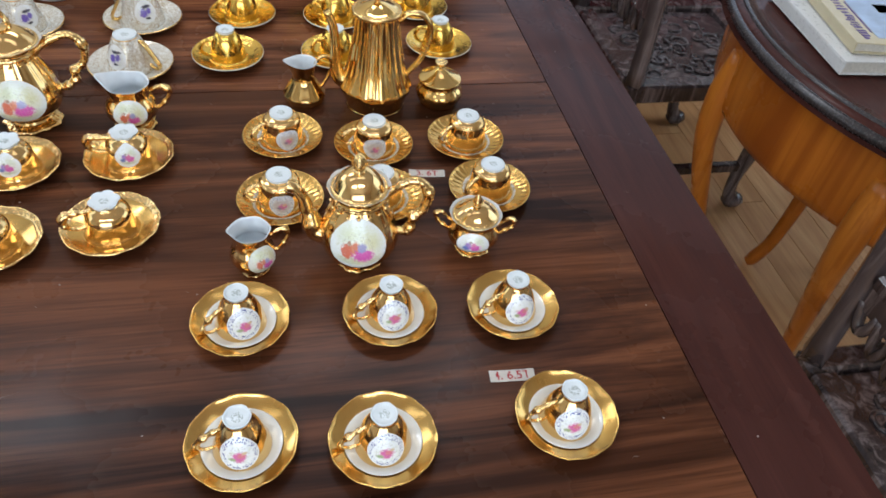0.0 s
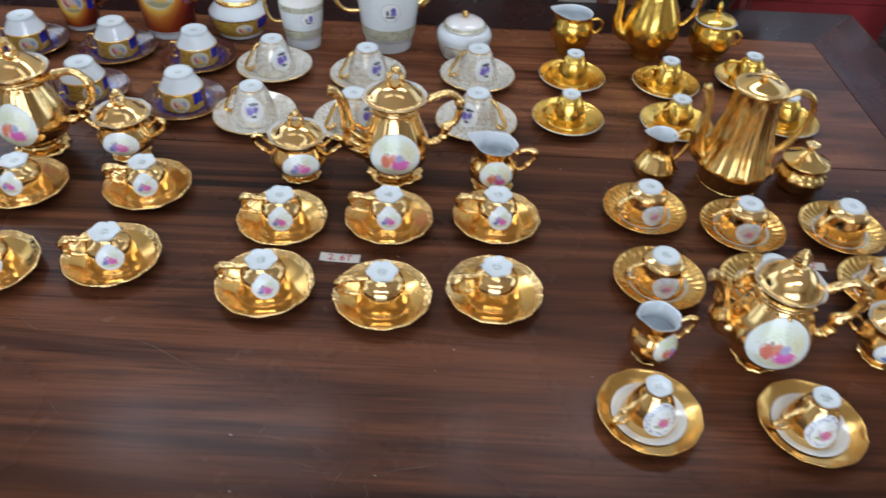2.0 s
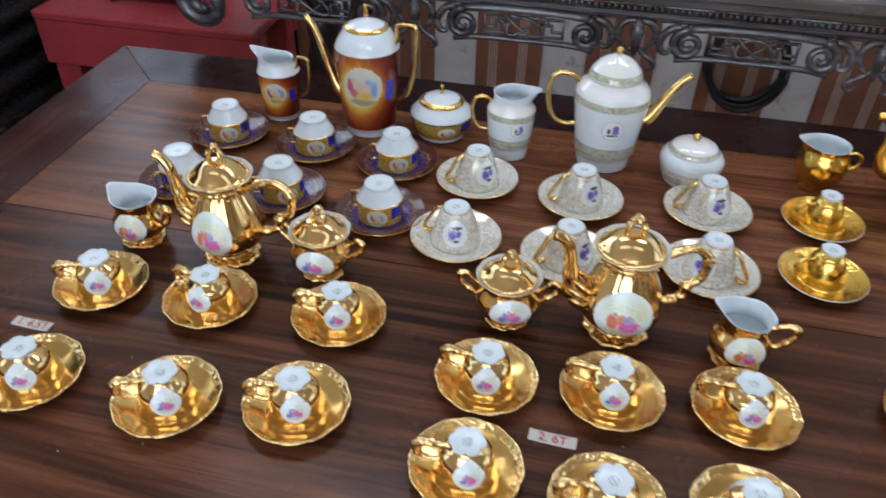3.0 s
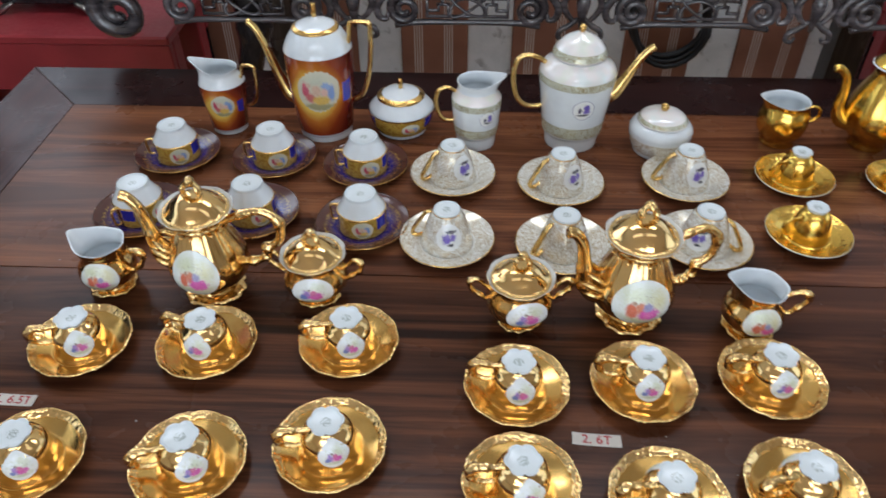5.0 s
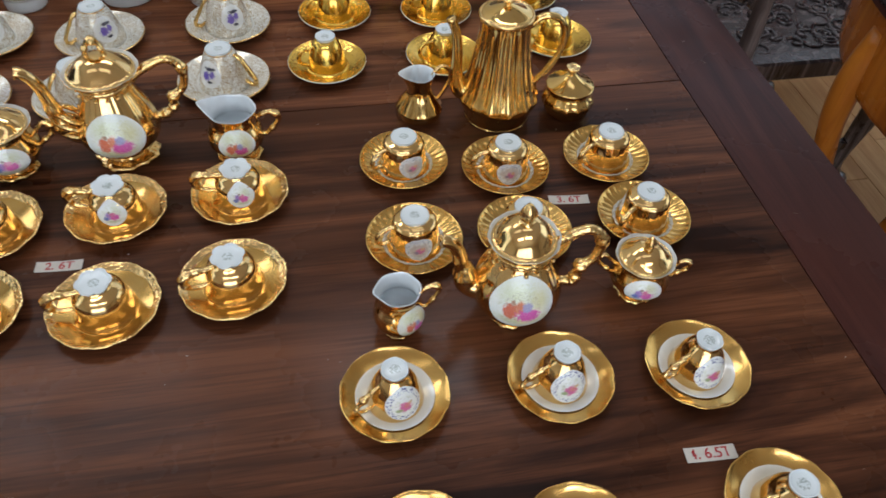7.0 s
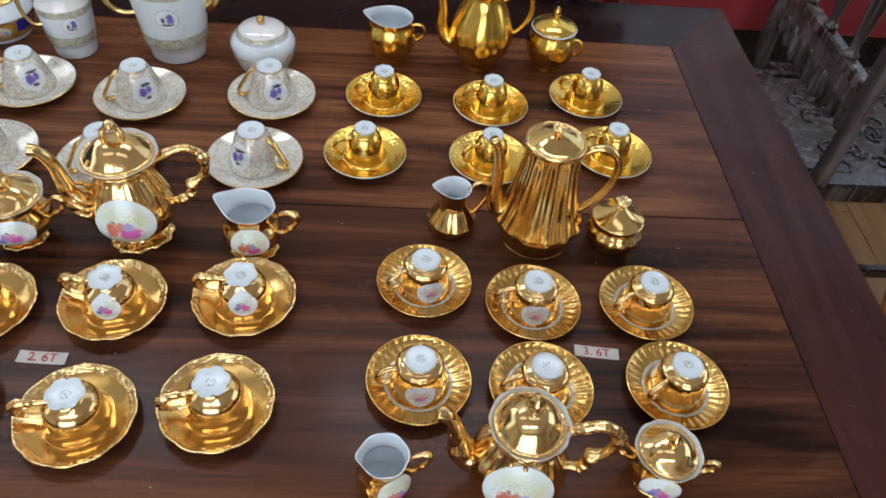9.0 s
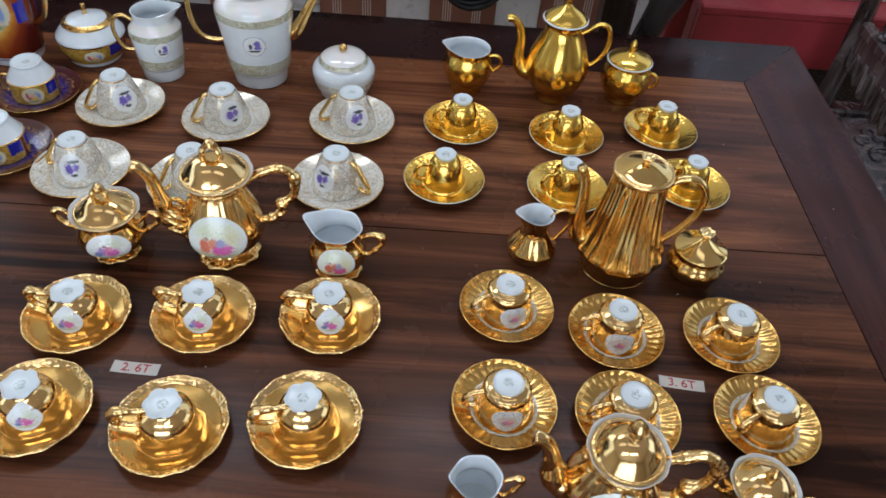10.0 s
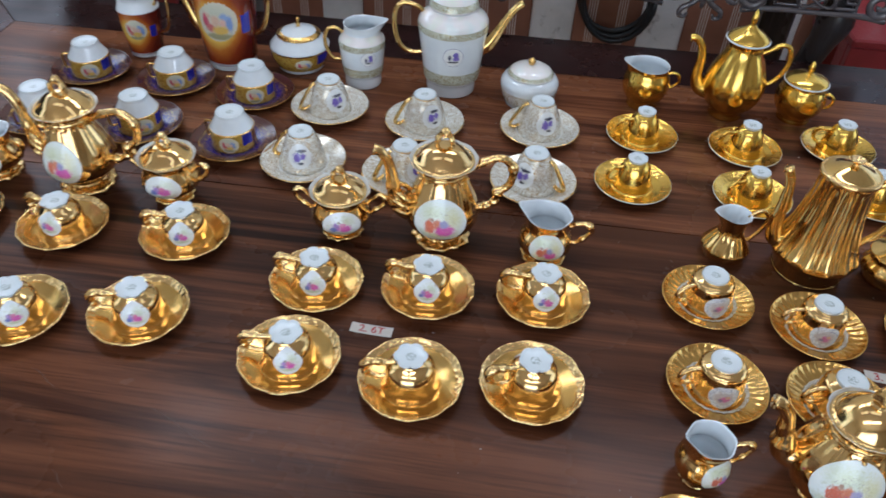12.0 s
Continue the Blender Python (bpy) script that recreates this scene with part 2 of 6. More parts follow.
def filigree(name, ground=(0.78, 0.81, 0.80), line=(0.60, 0.42, 0.14), scale=250):
    """Ivory porcelain under a fine gilt scroll pattern."""
    m, t, b = material(name)
    v = coords(t)
    n = noise_tex(t, v, scale, 2, 0.5, 1.5)
    band = maths(t, "LESS_THAN", maths(t, "ABSOLUTE", maths(t, "SUBTRACT", n, 0.5)), 0.058)
    n2 = noise_tex(t, v, 90, 2)
    f = maths(t, "MULTIPLY", band, 0.68)
    g2 = mix(t, ramp(t, n2, [(0.4, (0, 0, 0)), (0.7, (1, 1, 1))]), ground, tuple(c * 0.9 for c in ground))
    t.links.new(mix(t, f, g2, line), b.inputs["Base Color"])
    t.links.new(maths(t, "MULTIPLY", band, 0.4), b.inputs["Metallic"])
    b.inputs["Roughness"].default_value = 0.16
    b.inputs["Coat Weight"].default_value = 0.5
    return m


def lustre(name):
    m, t, b = material(name)
    n = noise_tex(t, coords(t), 30, 3)
    t.links.new(ramp(t, n, [(0.3, (0.80, 0.82, 0.72)), (0.5, (0.85, 0.80, 0.78)), (0.7, (0.76, 0.82, 0.80))]), b.inputs["Base Color"])
    b.inputs["Roughness"].default_value = 0.08
    b.inputs["Coat Weight"].default_value = 1.0
    b.inputs["Coat Roughness"].default_value = 0.03
    return m


def banded(name):
    """Russet and amber glaze with blue panels: amber towards the painted front and back, russet at the sides."""
    m, t, b = material(name)
    s = split(t)
    two = maths(t, "ABSOLUTE", maths(t, "SINE", maths(t, "MULTIPLY", s[0], TAU)))
    n = noise_tex(t, coords(t), 40, 3)
    vv = maths(t, "ABSOLUTE", maths(t, "SUBTRACT", s[1], 0.55))
    halo = maths(t, "SUBTRACT", maths(t, "ADD", two, maths(t, "MULTIPLY", n, 0.15)), maths(t, "MULTIPLY", vv, 1.15))
    col = ramp(t, halo, [(0.12, (0.12, 0.014, 0.008)), (0.45, (0.26, 0.040, 0.011)), (0.66, (0.52, 0.17, 0.02)), (0.82, (0.82, 0.54, 0.10))])
    blue = maths(t, "MULTIPLY", maths(t, "MULTIPLY", maths(t, "GREATER_THAN", two, 0.28), maths(t, "LESS_THAN", two, 0.60)),
                 maths(t, "LESS_THAN", vv, maths(t, "ADD", 0.06, maths(t, "MULTIPLY", n, 0.14))))
    t.links.new(mix(t, blue, col, (0.020, 0.025, 0.42)), b.inputs["Base Color"])
    b.inputs["Roughness"].default_value = 0.12
    b.inputs["Coat Weight"].default_value = 0.6
    return m


def cup_band(name):
    """Gilt band with cobalt panels for the small cups and the sugar bowl."""
    m, t, b = material(name)
    s = split(t)
    two = maths(t, "ABSOLUTE", maths(t, "SINE", maths(t, "MULTIPLY", s[0], TAU)))
    n = noise_tex(t, coords(t), 260, 3)
    col = mix(t, ramp(t, n, [(0.45, (0, 0, 0)), (0.6, (1, 1, 1))]), (0.60, 0.40, 0.07), (0.40, 0.22, 0.035))
    blue = maths(t, "MULTIPLY", maths(t, "GREATER_THAN", two, 0.14), maths(t, "LESS_THAN", two, 0.64))
    col = mix(t, maths(t, "MULTIPLY", blue, maths(t, "GREATER_THAN", maths(t, "ADD", s[1], maths(t, "MULTIPLY", n, 0.2)), 0.48)), col, (0.020, 0.026, 0.42))
    col = mix(t, maths(t, "LESS_THAN", two, 0.1), col, (0.15, 0.03, 0.01))
    t.links.new(col, b.inputs["Base Color"])
    b.inputs["Metallic"].default_value = 0.25
    b.inputs["Roughness"].default_value = 0.16
    b.inputs["Coat Weight"].default_value = 0.5
    return m


def cobalt_saucer(name):
    m, t, b = material(name)
    s = split(t, "Object")
    r = maths(t, "SQRT", maths(t, "ADD", maths(t, "POWER", s[0], 2.0), maths(t, "POWER", s[1], 2.0)))
    a = maths(t, "ARCTAN2", s[1], s[0])
    lace = maths(t, "ABSOLUTE", maths(t, "SINE", maths(t, "MULTIPLY", a, 22.0)))
    n = noise_tex(t, coords(t), 320, 2)
    col = ramp(t, maths(t, "MULTIPLY", r, 13.5), [(0.42, (0.30, 0.16, 0.04)), (0.47, (0.03, 0.012, 0.07)), (0.56, (0.024, 0.018, 0.24)), (0.64, (0.045, 0.018, 0.10)), (0.76, (0.075, 0.020, 0.016)), (0.97, (0.085, 0.026, 0.018))])
    ring = maths(t, "MULTIPLY", maths(t, "GREATER_THAN", r, maths(t, "ADD", 0.0505, maths(t, "MULTIPLY", lace, 0.004))), maths(t, "LESS_THAN", r, 0.0575))
    blue = maths(t, "MULTIPLY", maths(t, "LESS_THAN", r, 0.053), maths(t, "GREATER_THAN", n, 0.56))
    gilt = maths(t, "MAXIMUM", maths(t, "MULTIPLY", ring, maths(t, "MULTIPLY", maths(t, "GREATER_THAN", n, 0.54), 0.6)), maths(t, "MULTIPLY", blue, 0.3))
    t.links.new(mix(t, gilt, col, (0.50, 0.30, 0.06)), b.inputs["Base Color"])
    b.inputs["Roughness"].default_value = 0.2
    b.inputs["Coat Weight"].default_value = 0.4
    return m


def wood(name, dark, mid, light, axis=0, rough=0.3, scale=1.0, contrast=1.0, coat=0.3, blotch=0.3, spec=0.10):
    """Grain that runs along one axis, with broad figure, fine pores and worn gloss."""
    m, t, b = material(name)
    sc = [11 * scale] * 3
    sc[axis] = 0.8 * scale
    v = coords(t, tuple(sc))
    big = noise_tex(t, v, 1.0, 6, 0.6, 1.7)
    sc2 = [260 * scale] * 3
    sc2[axis] = 7 * scale
    fine = noise_tex(t, coords(t, tuple(sc2)), 1.0, 3, 0.6)
    h = 0.5 - 0.17 / contrast, 0.5, 0.5 + 0.17 / contrast
    col = ramp(t, big, [(max(0, h[0]), dark), (h[1], mid), (min(1, h[2]), light)])
    sc3 = [55 * scale] * 3
    sc3[axis] = 2.2 * scale
    streak = noise_tex(t, coords(t, tuple(sc3)), 1.0, 4, 0.6, 0.9)
    col = mix(t, maths(t, "MULTIPLY", ramp(t, streak, [(0.5, (0, 0, 0)), (0.72, (1, 1, 1))]), 0.55), col, dark)
    col = mix(t, maths(t, "MULTIPLY", ramp(t, fine, [(0.5, (0, 0, 0)), (0.68, (1, 1, 1))]), 0.5), col, dark)
    spots = noise_tex(t, coords(t), 4.5, 5, 0.6)
    broad = noise_tex(t, coords(t, (1.4, 3.2, 3.2)), 1.0, 3, 0.5)
    col = mix(t, maths(t, "MULTIPLY", ramp(t, broad, [(0.45, (0, 0, 0)), (0.7, (1, 1, 1))]), 0.4), col, light)
    t.links.new(col, b.inputs["Base Color"])
    t.links.new(ramp(t, spots, [(0.3, (rough * (1 - blotch),) * 3), (0.7, (rough * (1 + blotch),) * 3)]), b.inputs["Roughness"])
    b.inputs["Coat Weight"].default_value = coat
    b.inputs["Specular IOR Level"].default_value = spec
    b.inputs["Coat Roughness"].default_value = 0.22
    bump(t, b, maths(t, "ADD", fine, big), 0.12, 0.0006)
    return m


def plain(name, base, rough=0.5, metal=0.0, scale=30, var=0.2, bumps=0.15):
    m, t, b = material(name)
    v = coords(t)
    n1, n2 = noise_tex(t, v, scale, 5), noise_tex(t, v, scale * 9, 3)
    t.links.new(mix(t, ramp(t, n1, [(0.35, (0, 0, 0)), (0.7, (1, 1, 1))]), base, tuple(c * (1 - var) for c in base)), b.inputs["Base Color"])
    b.inputs["Metallic"].default_value = metal
    t.links.new(ramp(t, n2, [(0.3, (rough * 0.8,) * 3), (0.7, (min(1, rough * 1.25),) * 3)]), b.inputs["Roughness"])
    bump(t, b, n2, bumps, 0.001)
    return m


def marble(name):
    m, t, b = material(name)
    v = coords(t)
    n1 = noise_tex(t, v, 5, 6, 0.65, 1.0)
    n2 = noise_tex(t, v, 22, 5, 0.6, 0.4)
    col = ramp(t, n1, [(0.35, (0.70, 0.73, 0.75)), (0.6, (0.84, 0.86, 0.88))])
    t.links.new(mix(t, ramp(t, n2, [(0.58, (0, 0, 0)), (0.7, (0.6,) * 3)]), col, (0.25, 0.25, 0.25)), b.inputs["Base Color"])
    b.inputs["Roughness"].default_value = 0.35
    return m


def striped(name, base=(0.31, 0.136, 0.085), line=(0.74, 0.67, 0.61)):
    """Brown cloth with two groups of thin pale stripes; the piece is 0.2 wide about its own origin."""
    m, t, b = material(name)
    s = split(t, "Object")
    col = base
    weave = noise_tex(t, coords(t, (900, 900, 60)), 1.0, 2)
    broad = noise_tex(t, coords(t), 6, 3)
    col = mix(t, ramp(t, broad, [(0.4, (0, 0, 0)), (0.65, (1, 1, 1))]), base, tuple(c * 0.75 for c in base))
    for c0 in (-0.048, 0.042):
        for k in (-0.011, -0.0035, 0.004, 0.0115):
            on = maths(t, "LESS_THAN", maths(t, "ABSOLUTE", maths(t, "SUBTRACT", s[0], c0 + k)), 0.0017)
            col = mix(t, maths(t, "MULTIPLY", on, 0.8), col, line)
    t.links.new(col, b.inputs["Base Color"])
    b.inputs["Roughness"].default_value = 0.8
    bump(t, b, weave, 0.3, 0.0006)
    return m


GOLD = gold("bright_gold_glaze")
GOLD_EMBOSS = gold("embossed_gold_glaze", (0.86, 0.62, 0.28), 0.15, 0.4, 190)
GOLD_DEEP = gold("deep_gold_glaze", (0.72, 0.465, 0.15), 0.19)
GOLD_YELLOW = gold("yellow_gold_glaze", (0.86, 0.59, 0.13), 0.17)
GOLD_PALE = gold("pale_gold_glaze", (0.84, 0.60, 0.24), 0.10)
CHASED = gold("chased_gold_glaze", (0.86, 0.58, 0.14), 0.2, 0.35, 170)
GILT = gold("gilt_line", (0.76, 0.50, 0.17), 0.24)
WHITE = porcelain("white_porcelain")
IVORY = porcelain("ivory_porcelain", (0.79, 0.79, 0.74))
STAMP = stamped("stamped_porcelain_foot")
PAINT_A = painted("painted_oval", [(-0.12, 0.22, 0.26, 0.16, (0.66, 0.72, 0.46)), (0.25, 0.08, 0.14, 0.2, (0.70, 0.68, 0.36)), (0.0, -0.27, 0.32, 0.09, (0.50, 0.52, 0.24)), (-0.17, -0.08, 0.09, 0.14, (0.66, 0.14, 0.07)),
                                  (-0.04, -0.02, 0.07, 0.12, (0.68, 0.22, 0.12)), (0.09, -0.16, 0.15, 0.12, (0.66, 0.09, 0.46)), (0.07, 0.0, 0.07, 0.08, (0.36, 0.36, 0.62)), (-0.14, 0.08, 0.03, 0.04, (0.42, 0.26, 0.18))], None, (0.84, 0.89, 0.87))
PAINT_B = painted("painted_oval_blue", [(0.14, 0.18, 0.16, 0.16, (0.64, 0.68, 0.46)), (0.0, -0.27, 0.26, 0.08, (0.48, 0.52, 0.34)), (-0.12, -0.02, 0.09, 0.15, (0.36, 0.22, 0.60)), (-0.2, -0.12, 0.08, 0.09, (0.16, 0.22, 0.56)),
                                       (0.08, -0.08, 0.14, 0.13, (0.66, 0.10, 0.46)), (0.02, 0.06, 0.08, 0.08, (0.66, 0.18, 0.36)), (-0.07, 0.15, 0.04, 0.04, (0.30, 0.22, 0.20))], None, (0.85, 0.89, 0.89))
PAINT_C = painted("painted_rose_oval", [(0.0, -0.06, 0.15, 0.14, (0.66, 0.13, 0.36)), (0.05, -0.02, 0.08, 0.07, (0.70, 0.22, 0.26)), (-0.15, -0.14, 0.08, 0.05, (0.36, 0.46, 0.24)), (0.14, 0.04, 0.06, 0.04, (0.66, 0.5, 0.3))], None, (0.86, 0.89, 0.89), (0.12, 0.14, 0.34))
PAINT_D = painted("painted_lace_heart", [(0.0, 0.02, 0.30, 0.28, (0.50, 0.42, 0.42)), (0.0, 0.02, 0.24, 0.22, (0.72, 0.70, 0.66)), (0.02, 0.0, 0.14, 0.13, (0.62, 0.18, 0.36)), (0.09, 0.08, 0.07, 0.06, (0.70, 0.44, 0.30)), (-0.1, -0.07, 0.07, 0.06, (0.30, 0.22, 0.34))], None, (0.80, 0.83, 0.86), (0.34, 0.37, 0.46))
PAINT_E = painted("painted_round_scene", [(0.0, 0.26, 0.26, 0.14, (0.58, 0.62, 0.50)), (0.0, -0.32, 0.28, 0.08, (0.36, 0.34, 0.18)), (-0.24, 0.04, 0.07, 0.16, (0.55, 0.05, 0.12)), (-0.15, -0.12, 0.10, 0.10, (0.56, 0.12, 0.12)), (-0.17, 0.16, 0.05, 0.05, (0.62, 0.44, 0.34)),
                                         (-0.03, 0.05, 0.08, 0.12, (0.70, 0.48, 0.36)), (0.25, -0.02, 0.07, 0.18, (0.22, 0.34, 0.66)), (0.16, 0.13, 0.08, 0.09, (0.30, 0.42, 0.68)), (0.12, 0.0, 0.06, 0.09, (0.76, 0.49, 0.42)), (0.05, -0.17, 0.16, 0.10, (0.74, 0.49, 0.10))], (0.6, 0.45, 0.1), (0.68, 0.64, 0.50), None, 0.2)
EMBLEM = painted("violet_emblem", [(0.13, 0.14, 0.13, 0.14, (0.12, 0.08, 0.46)), (0.14, -0.06, 0.15, 0.11, (0.16, 0.11, 0.50)), (-0.17, -0.02, 0.07, 0.13, (0.012, 0.014, 0.08)), (-0.02, -0.24, 0.26, 0.05, (0.010, 0.010, 0.03))], (0.25, 0.25, 0.38), (0.82, 0.84, 0.84), None, 0.2)
EMBLEM_PLAIN = painted("violet_cup_emblem", [(-0.10, -0.04, 0.15, 0.17, (0.14, 0.08, 0.50)), (0.14, 0.02, 0.10, 0.13, (0.16, 0.11, 0.52)), (0.06, 0.22, 0.22, 0.06, (0.012, 0.014, 0.05)), (0.04, -0.27, 0.10, 0.05, (0.010, 0.010, 0.03))], None, (0.82, 0.84, 0.84), None, 0.25)
FILIGREE = filigree("gilt_filigree_on_ivory")
FILIGREE_BAND = filigree("gilt_filigree_band", (0.62, 0.66, 0.56), (0.40, 0.30, 0.10), 230)
LUSTRE = lustre("pearl_lustre_porcelain")
BANDED = banded("russet_amber_glaze")
CUP_BAND = cup_band("gilt_cobalt_band")
COBALT = cobalt_saucer("cobalt_russet_saucer")
WOOD_TOP = wood("rosewood_veneer", (0.017, 0.0058, 0.0031), (0.071, 0.0248, 0.0115), (0.152, 0.055, 0.0240), 0, 0.27, 1.0, 1.4, 0.0, 0.4, 0.14)
WOOD_WARM = wood("warm_rosewood_veneer", (0.036, 0.0118, 0.0055), (0.132, 0.046, 0.021), (0.24, 0.092, 0.039), 0, 0.28, 1.0, 1.5, 0.0, 0.4, 0.14)
WOOD_FRAME_X = wood("dark_mahogany_long", (0.013, 0.0048, 0.0046), (0.024, 0.0085, 0.0078), (0.040, 0.0145, 0.0125), 0, 0.28, 1.0, 0.8, 0.0, 0.5, 0.25)
WOOD_FRAME_Y = wood("dark_mahogany_cross", (0.030, 0.0098, 0.0082), (0.052, 0.0170, 0.0132), (0.078, 0.0270, 0.0205), 1, 0.27, 1.0, 0.9, 0.0, 0.6, 0.13)
# the grey third tone puts the carving's sheen into the wood colour
WOOD_BLACK = wood("blackened_carved_wood", (0.022, 0.019, 0.021), (0.062, 0.053, 0.058), (0.19, 0.17, 0.18), 0, 0.24, 2.0, 1.0, 0.9, 0.3, 0.6)
# the pale third tone paints window highlights into the chair's grain
WOOD_CHAIR = wood("highlit_dark_chair_wood", (0.018, 0.012, 0.012), (0.044, 0.031, 0.030), (0.20, 0.165, 0.165), 2, 0.25, 2.0, 1.2, 0.4, 0.3, 0.5)
WOOD_ORANGE = wood("honey_mahogany_veneer", (0.26, 0.066, 0.007), (0.44, 0.135, 0.013), (0.56, 0.20, 0.024), 2, 0.28, 0.3, 1.2, 0.5)
WOOD_FLOOR = wood("oak_floor", (0.46, 0.235, 0.095), (0.60, 0.34, 0.15), (0.70, 0.43, 0.21), 1, 0.4, 1.0, 0.9, 0.2)
CONSOLE_LEG = wood("black_leg_wood", (0.008, 0.006, 0.006), (0.018, 0.014, 0.014), (0.05, 0.042, 0.042), 2, 0.25, 2.0, 1.0, 0.3, 0.3, 0.4)
RIM_BLACK = plain("ebonised_moulding", (0.040, 0.034, 0.035), 0.25, 0, 30, 0.4, 0.1)
LACQUER = plain("red_lacquer", (0.36, 0.042, 0.050), 0.35, 0, 8, 0.25, 0.1)
BLACK = plain("black_lacquer", (0.020, 0.020, 0.023), 0.25, 0, 20, 0.3, 0.1)
STEEL = plain("tarnished_silver", (0.45, 0.44, 0.42), 0.3, 1.0, 60, 0.4, 0.3)
BRASS = plain("dull_brass", (0.28, 0.20, 0.06), 0.4, 1.0, 40, 0.3, 0.2)
CABLE = plain("black_rubber", (0.008, 0.008, 0.009), 0.5, 0, 40, 0.2, 0.1)
MARBLE = marble("grey_marble")
STRIPES = striped("brown_striped_cloth")
PLASTER = plain("cream_plaster", (0.60, 0.56, 0.49), 0.8, 0, 3, 0.12, 0.2)
CEIL = plain("pale_ceiling", (0.76, 0.735, 0.70), 0.9, 0, 3, 0.06, 0.1)
PAPER = plain("label_paper", (0.62, 0.58, 0.52), 0.6, 0, 60, 0.12, 0.1)
INK = plain("red_ink", (0.42, 0.02, 0.025), 0.6, 0, 300, 0.3, 0.1)
DUST = plain("pale_dust", (0.45, 0.42, 0.38), 0.9, 0, 100, 0.2, 0.1)
JOINT = plain("worn_joint", (0.20, 0.15, 0.13), 0.6, 0, 200, 0.5, 0.2)
SCRATCH = plain("pale_scratch", (0.20, 0.135, 0.10), 0.6, 0, 300, 0.5, 0.1)

# ---- the room ----
FLOOR_X, FLOOR_Y, HIGH = (-3.5, 3.5), (-3.05, 2.5), 2.9


def structure(name, g, mat, label, smooth=False):
    return tagged(part(name, g, mat, None, label, smooth), category=name.split("_")[0], kind="structure")


N_SIDE = join(box(-3.7, 3.7, 2.5, 2.7, 0, 1.15), box(-3.7, 3.7, 2.5, 2.7, 2.35, HIGH), box(-3.7, -3.3, 2.5, 2.7, 1.15, 2.35), box(-1.7, 0.65, 2.5, 2.7, 1.15, 2.35), box(2.65, 3.7, 2.5, 2.7, 1.15, 2.35))
wall_n = structure("wall_north", N_SIDE, PLASTER, "cream plaster wall with two windows behind the console")
W_SIDE = join(box(-3.7, -3.5, -3.05, 0.3, 0, HIGH), box(-3.7, -3.5, 0.3, 2.5, 0, 0.95), box(-3.7, -3.5, 0.3, 2.5, 2.55, HIGH))
wall_w = structure("wall_west", W_SIDE, PLASTER, "cream plaster side wall with a window opening")
E_SIDE = join(box(3.5, 3.7, -3.05, 0.3, 0, HIGH), box(3.5, 3.7, 2.7, 2.9, 0, HIGH), box(3.5, 3.7, 0.3, 2.5, 0, 0.95), box(3.5, 3.7, 0.3, 2.5, 2.55, HIGH))
wall_e = structure("wall_east", E_SIDE, PLASTER, "cream plaster wall with a window opening")
S_SIDE = join(box(-3.7, -2.5, -3.25, -3.05, 0, HIGH), box(1.1, 3.7, -3.25, -3.05, 0, HIGH), box(-1.31, -1.25, -3.25, -3.05, 0.5, 2.6), box(-0.15, -0.09, -3.25, -3.05, 0.5, 2.6), box(-2.5, 1.1, -3.25, -3.05, 0, 0.5), box(-2.5, 1.1, -3.25, -3.05, 2.6, HIGH))
wall_s = structure("wall_south", S_SIDE, PLASTER, "cream plaster wall with a shopfront opening")
ceiling = structure("ceiling", box(-3.7, 3.7, -3.25, 2.7, HIGH, HIGH + 0.1), CEIL, "plain pale grey ceiling")
# housings for the assumed ceiling panels, never in view
for lx, ly in LAMPS:
    lamp = thing("ceiling_light", pose(lx, ly, HIGH), "assumed wide white ceiling panel, out of view", "lamp", "ceiling lights")
    part("housing", box(-0.6, 0.6, -0.17, 0.17, -0.045, 0, 0.008), CEIL, lamp, "", False)

# ---- the table ----
TX0, TX1, TY0, TY1, TZ = -1.478, 0.603, 0.10, 1.738, 0.75
IX0, IX1, IY0, IY1 = -1.335, 0.463, 0.24, 1.591
SEAM = 1.137
table = thing("display_table", pose(0, 0, 0), "large dark rosewood table with mitred mahogany border and worn gloss", "table")


def board(pts, z0, z1, mat, name, parent, e=0.002):
    """A board from its plan outline, with a chamfered upper edge."""
    n = len(pts)
    c = Vector((sum(p[0] for p in pts) / n, sum(p[1] for p in pts) / n))
    inner = [tuple(Vector(p) + (c - Vector(p)).normalized() * e) for p in pts]
    vs = [(*p, z0) for p in pts] + [(*p, z1 - e) for p in pts] + [(*p, z1) for p in inner]
    fs = [tuple(range(n)), tuple(range(2 * n, 3 * n))]
    for k in (0, n):
        fs += [(k + i, k + (i + 1) % n, k + n + (i + 1) % n, k + n + i) for i in range(n)]
    return part(name, Geo().add(vs, fs), mat, parent, "", False)


board([(TX0, TY1), (IX0, IY1), (IX1, IY1), (TX1, TY1)], 0.712, TZ, WOOD_FRAME_X, "border_board", table)
board([(TX0, TY0), (TX1, TY0), (IX1, IY0), (IX0, IY0)], 0.712, TZ, WOOD_FRAME_X, "border_board", table)
board([(TX0, TY0), (IX0, IY0), (IX0, IY1), (TX0, TY1)], 0.712, TZ, WOOD_FRAME_Y, "border_board", table)
board([(IX1, IY0), (TX1, TY0), (TX1, TY1), (IX1, IY1)], 0.712, TZ, WOOD_FRAME_Y, "border_board", table)
board([(IX0 + 0.0006, SEAM + 0.0008), (IX1 - 0.0006, SEAM + 0.0008), (IX1 - 0.0006, IY1 - 0.0006), (IX0 + 0.0006, IY1 - 0.0006)], 0.72, TZ, WOOD_WARM, "top_panel", table, 0.0012)
